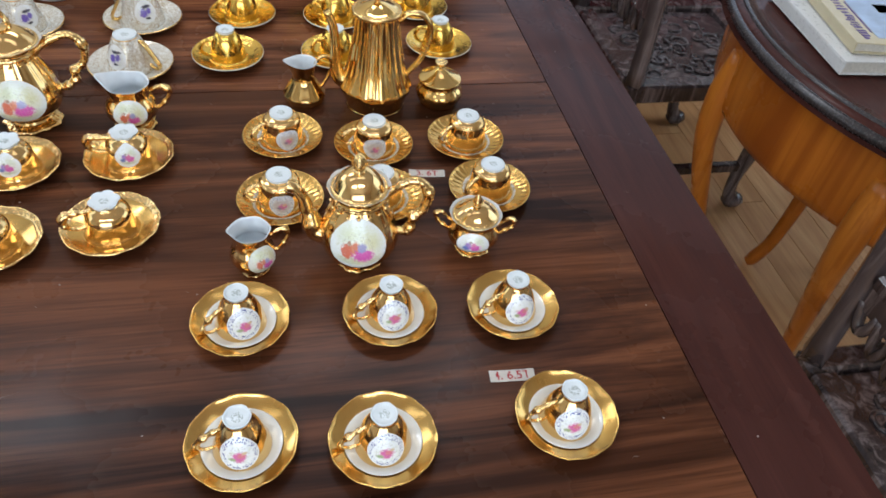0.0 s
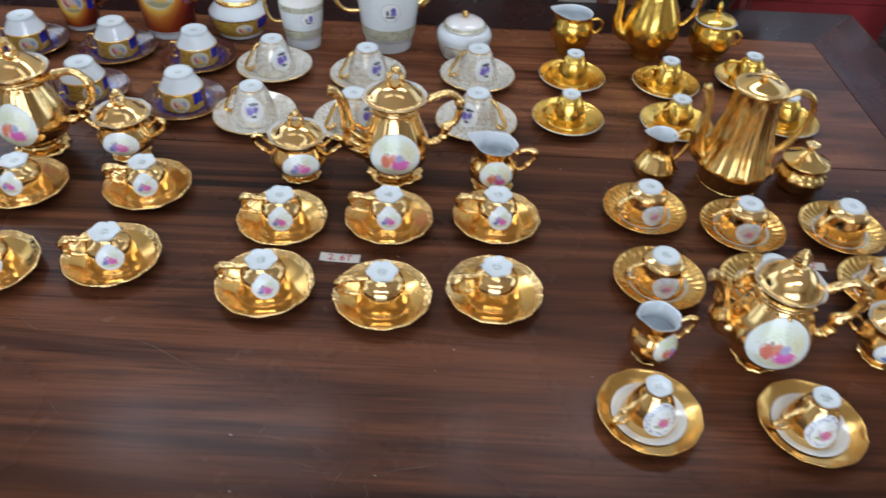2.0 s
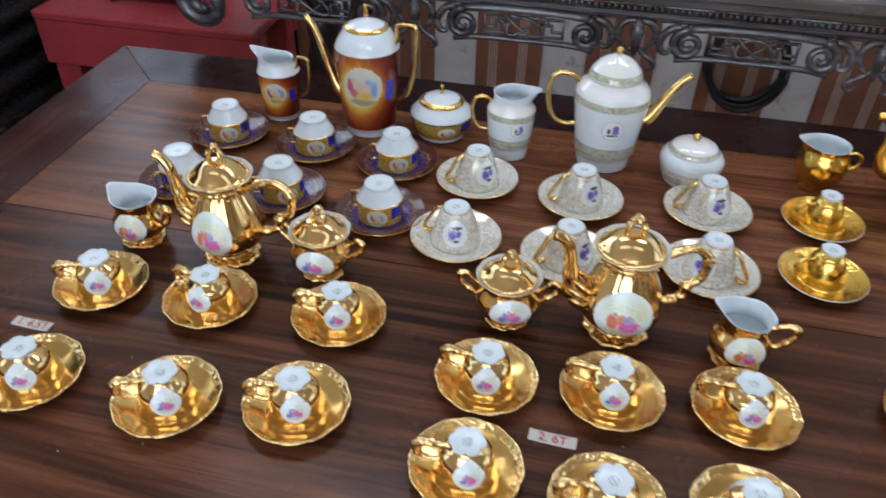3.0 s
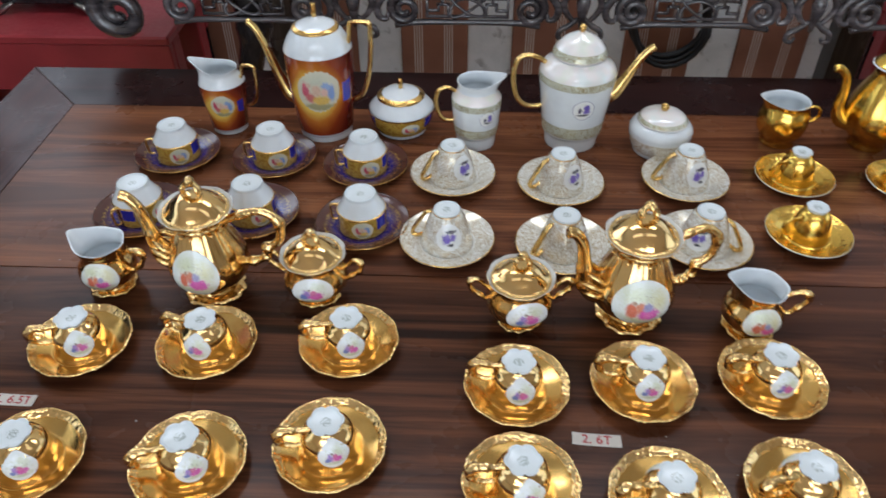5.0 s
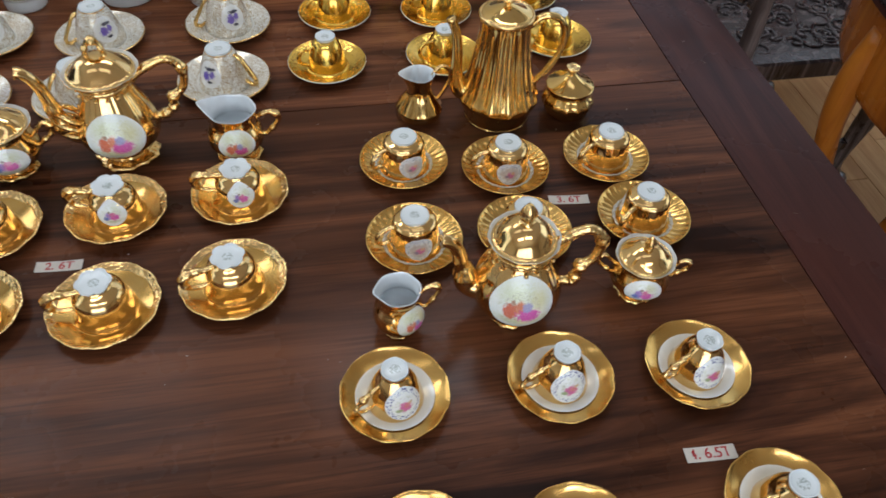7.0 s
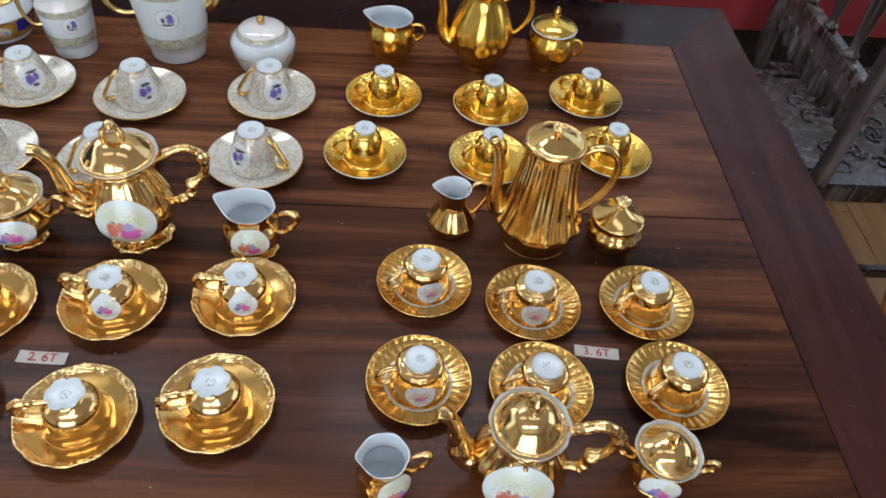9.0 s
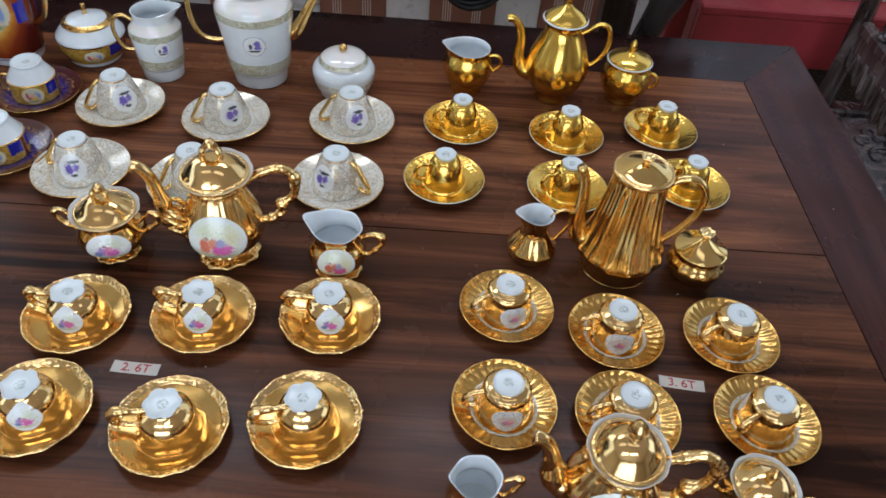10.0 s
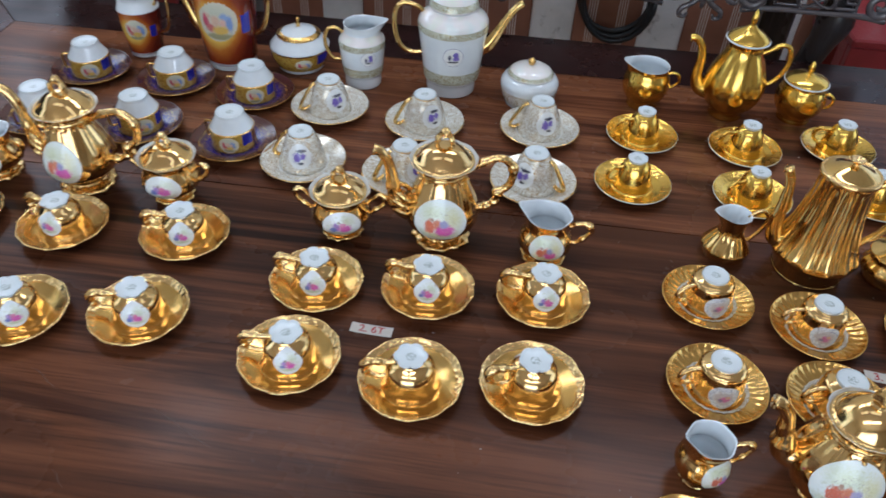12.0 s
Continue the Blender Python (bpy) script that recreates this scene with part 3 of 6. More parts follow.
board([(IX0 + 0.0006, IY0 + 0.0006), (IX1 - 0.0006, IY0 + 0.0006), (IX1 - 0.0006, SEAM - 0.0008), (IX0 + 0.0006, SEAM - 0.0008)], 0.72, TZ, WOOD_TOP, "top_panel", table, 0.0012)
for y0, y1 in ((TY0 + 0.06, TY0 + 0.085), (TY1 - 0.085, TY1 - 0.06)):
    part("apron", box(TX0 + 0.06, TX1 - 0.06, y0, y1, 0.62, 0.712), WOOD_FRAME_X, table, "", False)
for x0, x1 in ((TX0 + 0.06, TX0 + 0.085), (TX1 - 0.085, TX1 - 0.06)):
    part("apron", box(x0, x1, TY0 + 0.085, TY1 - 0.085, 0.62, 0.712), WOOD_FRAME_Y, table, "", False)
for x in (TX0 + 0.11, TX1 - 0.11):
    for y in (TY0 + 0.11, TY1 - 0.11):
        part("leg", box(x - 0.04, x + 0.04, y - 0.04, y + 0.04, 0, 0.712, 0.006), WOOD_FRAME_Y, table, "", False)


for (ax, ay), (bx, by) in (((IX1, IY1), (TX1, TY1)), ((IX0, IY1), (TX0, TY1))):
    part("mitre_joint", tube([(ax, ay, TZ, 0.0011), ((ax + bx) / 2, (ay + by) / 2, TZ, 0.0014), (bx, by, TZ - 0.001, 0.0011)], 6, 3, True, 0.5), JOINT, table, "pale worn mitre joint")

# pale scratches in the polish
rng = random.Random(4)
for x, y, a, ln in [(-0.62, 0.70, -25, 0.10), (-0.72, 0.62, -40, 0.03), (-0.10, 0.52, 60, 0.03), (-0.20, 0.86, -45, 0.05), (-0.80, 0.74, -30, 0.05), (-0.49, 0.60, 70, 0.025),
                     (-1.27, 1.10, 25, 0.05), (0.50, 0.83, 0, 0.012), (-0.33, 0.56, 15, 0.06), (0.52, 1.18, -50, 0.012), (0.12, 0.37, -50, 0.03), (0.35, 0.40, 20, 0.012),
                     (-0.470, 0.590, -10, 0.045), (-0.430, 0.581, -25, 0.04), (-0.424, 0.552, 3, 0.055), (-0.400, 0.552, 66, 0.042), (-0.426, 0.526, -58, 0.020), (-0.372, 0.531, -64, 0.030), (-0.440, 0.560, -5, 0.03)]:
    g = tube([(-ln / 2, 0, 0, 0.0001), (-ln / 6, 0.0012, 0, 0.0006), (ln / 6, -0.001, 0, 0.0006), (ln / 2, 0, 0, 0.0001)], 5, 3, True, 0.3).moved(pose(x, y, TZ, 0, 0, a))
    part("scratch", g, SCRATCH, table)
specks = Geo()
for i in range(70):
    r = rng.uniform(0.0004, 0.0011)
    specks.add(*(lambda b: (b.v, b.f))(ball((rng.uniform(IX0, TX1 - 0.02), rng.uniform(0.3, TY1 - 0.03), TZ + r * 0.4), r, 5, (1.4, 0.8, 0.5))))
tagged(part("dust_specks", specks, DUST), "pale dust specks and crumbs lying on the table", "dust", kind="stuff")

# ---- cups and saucers ----
def scallop(k, amp, r0=0.0, r1=0.05):
    return lambda a, r, z: 1 + amp * abs(math.cos(a * k / 2)) * min(1, max(0, (r - r0) / (r1 - r0)))


def flutes(k, amp, lo, hi, twist=0.0):
    """Rounded vertical ribs between two heights."""
    def f(a, r, z):
        w = min(1, max(0, (z - lo) / 0.008)) * min(1, max(0, (hi - z) / 0.008))
        return 1 + amp * w * (abs(math.cos((a + twist * z) * k / 2)) - 0.8)
    return f


def saucer_profile(R, h, well):
    return [(0, 0.0012), (well * 0.8, 0.0012), (well * 0.86, 0.0), (well * 0.95, 0.0), (well * 1.05, 0.002), (R * 0.8, h * 0.45), (R * 0.985, h - 0.0012), (R, h), (R * 0.985, h + 0.0006),
            (R * 0.93, h * 0.82 + 0.001), (R * 0.76, h * 0.40 + 0.0028), (well * 1.1, 0.0048), (well, 0.0038), (well * 0.6, 0.0036), (0, 0.0036)]


def cup_shell(outer, foot_r, H):
    """Closed profile of an upturned cup: hollow inside, with the foot on top."""
    inner = [(max(0.002, r - 0.0018), max(0.0, z - 0.0015)) for r, z in reversed(outer)]
    return [(0, H - 0.007)] + [(min(p[0], foot_r * 0.8), H - 0.008) for p in inner[:1]] + inner[1:-1] + [(outer[0][0] - 0.0015, 0.0004)] + outer


WELL = 0.0040


def cup_a(medal):
    cup = thing("tea_cup", pose(0, 0, -5), "upturned gold cup with white scalloped foot and painted oval" if medal < 0 else "upturned plain-sided gold cup with white scalloped foot on saucer", "cup")
    out = [(0.0346, 0.0), (0.0348, 0.0012), (0.0324, 0.0055), (0.0307, 0.011), (0.0301, 0.018), (0.0295, 0.0265), (0.0260, 0.0355), (0.0168, 0.0420), (0.0150, 0.0450)]
    part("body", lathe(cup_shell(out, 0.016, 0.046), 48, 2), GOLD, cup)
    part("foot", lathe([(0, 0.0440), (0.0132, 0.0440), (0.0152, 0.0465), (0.0176, 0.0498), (0.0180, 0.0507), (0.0168, 0.0506), (0.0145, 0.0494), (0.0, 0.0488)], 40, 2,
                       lambda a, r, z: 1 + 0.20 * (abs(math.cos(a * 3)) ** 0.6 - 0.5) * min(1, r / 0.016)), STAMP, cup, "white scalloped porcelain foot")
    h = knotted([(-0.027, 0, 0.016, 0.0024), (-0.038, 0, 0.014, 0.0030), (-0.0500, 0, 0.019, 0.0032), (-0.0545, 0, 0.030, 0.0036), (-0.0500, 0, 0.0390, 0.0040), (-0.0400, 0, 0.0405, 0.0036), (-0.030, 0, 0.0390, 0.0036), (-0.017, 0, 0.0400, 0.0030)],
                [(-0.0545, 0.0345, 0.0026, 0.0055), (-0.0475, 0.0405, 0.0022, 0.005), (-0.037, 0.0410, 0.0020, 0.004), (-0.0530, 0.0235, 0.0020, 0.0035)], 9, 8)
    part("handle", h, GOLD_EMBOSS, cup, "gold handle moulded with knots and leaves")
    part("medallion", medallion(out, medal, 0.0262, 0.0178, 0.0162), PAINT_B, cup, "painted oval with pink and blue colours")
    return cup


def saucer_a():
    s = thing("saucer", pose(0, 0, -5), "scalloped gold saucer with embossed rim on the dark table", "saucer")
    R, h, w = 0.0605, 0.0150, 0.030
    wv = scallop(12, 0.024, 0.04, 0.058)
    part("dish", lathe(saucer_profile(R, h, w), 72, 2, wv), GOLD_DEEP, s)
    rim = [(R * 1.0, h - 0.001), (R * 1.01, h + 0.0008), (R * 0.985, h + 0.0019), (R * 0.94, h * 0.86 + 0.0017), (R * 0.865, h * 0.62 + 0.0026), (R * 0.85, h * 0.57 + 0.0012)]
    part("rim", lathe(rim, 96, 2, lambda a, r, z: wv(a, r, z) * (1 + 0.004 * math.sin(a * 36))), GOLD_EMBOSS, s, "embossed gold rim with leaf scrolls")
    part("well_ring", lathe([(w * 1.18, 0.0046), (w * 1.21, 0.0061), (w * 1.26, 0.0054)], 48, 2), GILT, s)
    return s


def cup_c(medal):
    cup = thing("tea_cup", pose(0, 0, -5), "upturned fluted gold cup with white foot and lace heart" if medal < 0 else "upturned fluted gold cup with plain side and white foot", "cup")
    out = [(0.0312, 0.0), (0.0315, 0.002), (0.0306, 0.012), (0.0290, 0.027), (0.0274, 0.037), (0.0264, 0.0405), (0.0230, 0.0440), (0.0174, 0.046), (0.0166, 0.0475)]
    wv = lambda a, r, z: 1 + 0.026 * (abs(math.cos(a * 9)) - 0.5) * (1 if 0.002 < z < 0.0445 else 0)
    part("body", lathe(cup_shell(out, 0.017, 0.048), 64, 2, wv), GOLD, cup)
    part("foot", lathe([(0, 0.046), (0.0158, 0.046), (0.0172, 0.0490), (0.0172, 0.0508), (0.0160, 0.0512), (0.0148, 0.0504), (0, 0.0502)], 32, 2), STAMP, cup, "white porcelain foot ring")
    h = tube([(-0.031, 0, 0.012, 0.0020), (-0.042, 0, 0.011, 0.0025), (-0.048, 0, 0.017, 0.0026), (-0.046, 0, 0.027, 0.0026), (-0.036, 0, 0.0350, 0.0026), (-0.024, 0, 0.037, 0.0024)], 9, 4, True, 1.5)
    part("handle", h, GOLD, cup)
    part("medallion", medallion(out, medal, 0.0200, 0.0180, 0.0175, 0.0014, True), PAINT_D, cup, "small heart with pale lace edge")
    return cup


def saucer_c():
    s = thing("saucer", pose(0, 0, -5), "gold saucer with fluted rim and pale lace ring", "saucer")
    R, h, w = 0.0600, 0.0155, 0.029

    def wv(a, r, z):
        k = min(1, max(0, (r - 0.036) / 0.006)) * min(1, max(0, (0.0585 - r) / 0.004))
        return 1 + 0.010 * k * math.sin(a * 40)

    def dip(x, y, z):
        r, a = math.hypot(x, y), math.atan2(y, x)
        k = min(1, max(0, (r - 0.0445) / 0.004)) * min(1, max(0, (0.0588 - r) / 0.003))
        return x, y, z - 0.0017 * k * (0.5 + 0.5 * math.sin(a * 34)) * (z > 0.004)
    part("dish", lathe(saucer_profile(R, h, w), 160, 2, None, dip), GOLD_DEEP, s)
    part("lace_ring", lathe([(0.0350, 0.0058), (0.0362, 0.0070), (0.0384, 0.0078), (0.0394, 0.0075)], 64, 2, lambda a, r, z: 1 + 0.018 * math.sin(a * 24)), LACE, s, "pale lace ring")
    return s


def cup_e(medal):
    cup = thing("tea_cup", pose(0, 0, -5), "small upturned gold cup with scalloped white foot, on its saucer", "cup")
    out = [(0.0297, 0.0), (0.0302, 0.002), (0.0291, 0.012), (0.0271, 0.022), (0.0243, 0.032), (0.0205, 0.041), (0.0158, 0.0468), (0.0128, 0.0482)]
    part("body", lathe(cup_shell(out, 0.013, 0.048), 48, 2, flutes(8, 0.018, 0.004, 0.045)), GOLD_YELLOW, cup)
    part("foot", lathe([(0, 0.0465), (0.012, 0.0468), (0.0130, 0.0500), (0.0150, 0.0525), (0.0148, 0.0534), (0.0135, 0.0532), (0.0122, 0.0520), (0, 0.0518)], 36, 2,
                       lambda a, r, z: 1 + 0.07 * (abs(math.cos(a * 4)) - 0.5) * min(1, r / 0.014)), STAMP, cup, "scalloped white porcelain foot")
    h = tube([(-0.024, 0, 0.010, 0.0024), (-0.034, 0, 0.009, 0.0030), (-0.043, 0, 0.016, 0.0031), (-0.0440, 0, 0.027, 0.0034), (-0.037, 0, 0.036, 0.0036), (-0.028, 0, 0.035, 0.0030), (-0.020, 0, 0.038, 0.0028)], 9, 4)
    part("handle", h, GOLD_YELLOW, cup)
    return cup


def saucer_e():
    s = thing("saucer", pose(0, 0, -5), "plain gold saucer with lightly chased rim and pale edge", "saucer")
    R, h, w = 0.0605, 0.0135, 0.030
    part("dish", lathe(saucer_profile(R, h, w), 64, 2), GOLD_YELLOW, s)
    part("rim", lathe([(R * 0.985, h + 0.0004), (R * 1.006, h + 0.0001), (R * 1.002, h - 0.0014), (R * 0.99, h - 0.002)], 64, 2), IVORY, s, "pale porcelain edge")
    part("chased_band", lathe([(R * 0.74, h * 0.38 + 0.0031), (R * 0.8, h * 0.5 + 0.0031), (R * 0.9, h * 0.74 + 0.0022), (R * 0.94, h * 0.85 + 0.0014)], 64, 2), CHASED, s)
    part("well_ring", lathe([(0.0296, 0.0036), (0.0304, 0.0068), (0.0320, 0.0070), (0.0338, 0.0050)], 48, 2), GOLD_YELLOW, s)
    return s


def cup_g(medal):
    cup = thing("tea_cup", pose(0, 0, -5), "upturned conical gold cup with white foot and large rose medallion", "cup")
    out = [(0.0300, 0.0), (0.0305, 0.002), (0.0288, 0.010), (0.0262, 0.020), (0.0220, 0.032), (0.0165, 0.042), (0.0122, 0.0475), (0.0125, 0.050)]
    part("body", lathe(cup_shell(out, 0.0135, 0.050), 40, 2, flutes(8, 0.03, 0.004, 0.046)), GOLD, cup)
    part("foot", lathe([(0, 0.0485), (0.0108, 0.0490), (0.0120, 0.0520), (0.0136, 0.0545), (0.0135, 0.0555), (0.0122, 0.0556), (0.0106, 0.0538), (0, 0.0534)], 32, 2,
                       lambda a, r, z: 1 + 0.05 * abs(math.cos(a * 3)) * min(1, r / 0.013)), STAMP, cup, "white porcelain foot")
    h = knotted([(-0.026, 0, 0.008, 0.0017), (-0.036, 0, 0.004, 0.0022), (-0.045, 0, 0.009, 0.0024), (-0.044, 0, 0.018, 0.0024), (-0.036, 0, 0.026, 0.0028), (-0.026, 0, 0.033, 0.0024), (-0.018, 0, 0.038, 0.0018)], [(-0.037, 0.0255, 0.0022, 0.004), (-0.045, 0.012, 0.0018, 0.004), (-0.026, 0.033, 0.0014, 0.003)])
    part("handle", h, GOLD_EMBOSS, cup)
    part("medallion", medallion(out, medal, 0.0240, 0.0208, 0.0198), PAINT_C, cup, "white medallion with a pink rose and blue dots")
    return cup


def saucer_g():
    s = thing("saucer", pose(0, 0, -5), "gold-bordered saucer with lobed rim and white well", "saucer")
    R, h, w = 0.0575, 0.0150, 0.028
    wv = lambda a, r, z: 1 + 0.020 * (abs(math.cos(a * 6)) - 0.5) * min(1, max(0, (r - 0.042) / 0.014))
    part("dish", lathe(saucer_profile(R, h, w), 80, 2, wv), GOLD_DEEP, s)
    part("well", lathe([(0, 0.0045), (0.020, 0.0045), (w, 0.0047), (w * 1.16, 0.0061), (w * 1.46, 0.0098), (w * 1.49, 0.0094)], 48, 2), IVORY, s, "white porcelain well")
    part("gilt_ring", lathe([(0.0262, 0.0046), (0.0270, 0.0054), (0.0296, 0.0059), (0.0302, 0.0055)], 48, 2, lambda a, r, z: 1 + 0.01 * math.sin(a * 9)), GILT, s)
    return s


def cup_k(medal):
    cup = thing("tea_cup", pose(0, 0, -5), "upturned ivory cup with gilt filigree, gold handle and violet emblem", "cup")
    out = [(0.0375, 0.0), (0.0380, 0.002), (0.0370, 0.008), (0.0340, 0.022), (0.0282, 0.040), (0.0222, 0.054), (0.0192, 0.0575), (0.0188, 0.0590)]
    part("body", lathe(cup_shell(out, 0.020, 0.059), 48, 2), FILIGREE, cup)
    part("foot", lathe([(0, 0.0575), (0.0182, 0.0578), (0.0190, 0.0592), (0.0187, 0.0608), (0.0172, 0.0610), (0.0158, 0.0600), (0, 0.0596)], 36, 2), STAMP, cup, "white porcelain foot with a green mark")
    part("gilt_line", lathe([(0.0198, 0.0568), (0.0204, 0.0572), (0.0198, 0.0584), (0.0192, 0.0586)], 40, 2), GILT, cup)
    h = tube([(-0.034, 0, 0.012, 0.0020), (-0.044, 0, 0.005, 0.0026), (-0.0515, 0, 0.008, 0.0029), (-0.0500, 0, 0.016, 0.0030), (-0.041, 0, 0.032, 0.0029), (-0.032, 0, 0.047, 0.0027), (-0.0235, 0, 0.0535, 0.0022)], 9, 4, True, 1.7)
    part("handle", h, GOLD_PALE, cup, "gold strap handle")
    part("emblem", medallion(out, medal, 0.0320, 0.0190, 0.0195, 0.0006), EMBLEM_PLAIN, cup, "round violet and black emblem")
    return cup


def saucer_k():
    s = thing("saucer", pose(0, 0, -5), "ivory saucer with gilt filigree border and gold edge", "saucer")
    R, h, w = 0.0685, 0.0145, 0.035
    part("dish", lathe(saucer_profile(R, h, w), 64, 2), IVORY, s)
    part("border", lathe([(w * 1.18, 0.0062), (R * 0.76, h * 0.40 + 0.0033), (R * 0.93, h * 0.82 + 0.0016), (R * 0.98, h + 0.0004)], 64, 3), FILIGREE, s, "gilt filigree border")
    part("gilt_edge", lathe([(R * 0.985, h + 0.0011), (R * 1.003, h + 0.0004), (R * 1.001, h - 0.0009)], 64, 2), GILT, s)
    return s


def cup_i(medal):
    cup = thing("tea_cup", pose(0, 0, -5), "upturned cup with white foot cone and cobalt and gilt band", "cup")
    out = [(0.0350, 0.0), (0.0356, 0.0015), (0.0358, 0.010), (0.0358, 0.031), (0.0350, 0.0345), (0.0300, 0.0430), (0.0240, 0.0530), (0.0222, 0.0560), (0.0222, 0.0585)]
    part("body", lathe(cup_shell(out, 0.0245, 0.0585), 48, 2), WHITE, cup)
    part("band", lathe([(0.0352, 0.0006), (0.0362, 0.0015), (0.0364, 0.010), (0.0364, 0.031), (0.0357, 0.0335)], 60, 2), CUP_BAND, cup, "gilt band with cobalt panels")
    part("gilt_line", lathe([(0.0361, 0.0322), (0.0367, 0.0330), (0.0360, 0.0342), (0.0350, 0.0347)], 48, 2), GILT, cup)
    part("foot", lathe([(0.0, 0.0570), (0.0218, 0.0572), (0.0228, 0.0585), (0.0222, 0.0602), (0.0205, 0.0600), (0.0190, 0.0585), (0, 0.0580)], 36, 2), STAMP, cup)
    h = tube([(-0.034, 0, 0.008, 0.0016), (-0.043, 0, 0.007, 0.0020), (-0.0465, 0, 0.010, 0.0020), (-0.0470, 0, 0.018, 0.0020), (-0.0475, 0, 0.030, 0.0020), (-0.0440, 0, 0.0345, 0.0020), (-0.033, 0, 0.034, 0.0018)], 8, 4)
    part("handle", h, GILT, cup, "thin gold handle")
    part("medallion", medallion([(r + 0.0006, z) for r, z in out], medal, 0.0172, 0.0165, 0.0148, 0.0008), PAINT_E, cup, "small round painted scene")
    return cup


def saucer_i():
    s = thing("saucer", pose(0, 0, -5), "dark cobalt and russet saucer with gilt lace border", "saucer")
    R, h, w = 0.0700, 0.0140, 0.036
    part("dish", lathe(saucer_profile(R, h, w), 64, 2), COBALT, s)
    part("gilt_edge", lathe([(R * 0.994, h + 0.0011), (R * 1.003, h + 0.0004), (R * 1.001, h - 0.0009)], 64, 2), GILT, s)
    return s


LACE = filigree("pale_lace", (0.70, 0.70, 0.66), (0.5, 0.34, 0.1), 420)

# kind: (cup builder, saucer builder, group name, rows of x, y, saucer turn, cup turn, medallion shows)
PLACES = {
    "a": (cup_a, saucer_a, "gold cups with painted ovals", [
        (-0.525, 0.940, 10, -6, 1), (-0.377, 0.951, 50, -8, 1), (-0.225, 0.961, 20, -4, 1), (-0.525, 0.810, 33, 4, 1), (-0.375, 0.797, 5, 8, 0), (-0.233, 0.814, 70, 16, 0),
        (-1.065, 0.990, 15, 16, 1), (-0.907, 0.993, 40, -16, 1), (-0.731, 1.002, 0, 4, 1), (-1.055, 0.822, 60, 12, 1), (-0.879, 0.825, 25, 20, 1), (-0.731, 0.850, 45, 10, 1)]),
    "c": (cup_c, saucer_c, "fluted gold cups", [
        (-0.006, 0.994, 0, 20, 1), (0.130, 0.964, 3, 2, 1), (0.276, 0.968, 6, 20, 0), (-0.014, 0.848, 1, 8, 1), (0.126, 0.842, 5, 10, 0), (0.287, 0.847, 2, 30, 0)]),
    "e": (cup_e, saucer_e, "small gold cups at the back", [
        (-0.067, 1.385, 0, 12, 1), (0.106, 1.374, 0, 6, 1), (0.268, 1.406, 0, -14, 1), (-0.091, 1.241, 0, 14, 1), (0.095, 1.239, 0, 20, 1), (0.287, 1.264, 0, -4, 1)]),
    "g": (cup_g, saucer_g, "conical gold cups with rose medallions", [
        (-0.068, 0.634, 10, 22, 1), (0.110, 0.627, 30, 10, 1), (0.264, 0.619, 15, 15, 1), (-0.066, 0.468, 5, 3, 1), (0.079, 0.452, 22, 6, 1), (0.284, 0.455, 40, 2, 1)]),
    "k": (cup_k, saucer_k, "ivory filigree cups", [
        (-0.614, 1.374, 0, 20, 1), (-0.442, 1.356, 0, 16, 1), (-0.243, 1.372, 0, 2, 1), (-0.617, 1.208, 0, -12, 1), (-0.450, 1.200, 0, 30, 1), (-0.248, 1.216, 0, 158, 2)]),
    "i": (cup_i, saucer_i, "cobalt banded cups", [
        (-1.079, 1.422, 0, 11, 1), (-0.913, 1.415, 0, 9, 1), (-0.758, 1.396, 0, 6, 1), (-1.084, 1.258, 0, 60, 1), (-0.914, 1.262, 0, 24, 1), (-0.744, 1.243, 0, -6, 1)]),
}
MEDAL = {"a": (105, -78), "c": (105, -95), "e": (0, 0), "g": (0, -96), "k": (0, -70, 77), "i": (0, -76)}
for key, (make_cup, make_saucer, group, rows) in PLACES.items():
    masters = {}
    sm = make_saucer()
    sm["group"] = group.replace("cups", "saucers")
    for n, (x, y, st, ct, shows) in enumerate(rows):
        if shows not in masters:
            masters[shows] = make_cup(MEDAL[key][shows])
            masters[shows]["group"] = group
            masters[shows].matrix_basis = pose(x, y, TZ + WELL, 0, 0, ct)
        else:
            copy_thing(masters[shows], pose(x, y, TZ + WELL, 0, 0, ct))
        if n == 0:
            sm.matrix_basis = pose(x, y, TZ, 0, 0, st)
        else:
            copy_thing(sm, pose(x, y, TZ, 0, 0, st))


# ---- gold baroque services ----
def lid_geo(prof, n=48, wv=None):
    return lathe(prof, n, 3, wv)


def knob_loop(z, s=1.0):
    """An open arch of twisted strands."""
    return knotted([(-0.008 * s, 0, z - 0.002, 0.0030 * s), (-0.0085 * s, 0, z + 0.006 * s, 0.0026 * s), (-0.0045 * s, 0, z + 0.0145 * s, 0.0028 * s), (0.001 * s, 0, z + 0.0175 * s, 0.0034 * s), (0.006 * s, 0, z + 0.013 * s, 0.0028 * s), (0.0085 * s, 0, z + 0.005 * s, 0.0026 * s), (0.009 * s, 0, z - 0.002, 0.0030 * s)],
                   [(0.001 * s, z + 0.0175 * s, 0.0016 * s, 0.003 * s), (-0.0075 * s, z + 0.010 * s, 0.0012 * s, 0.0025 * s), (0.0078 * s, z + 0.008 * s, 0.0012 * s, 0.0025 * s)], 9, 8, 1.5)


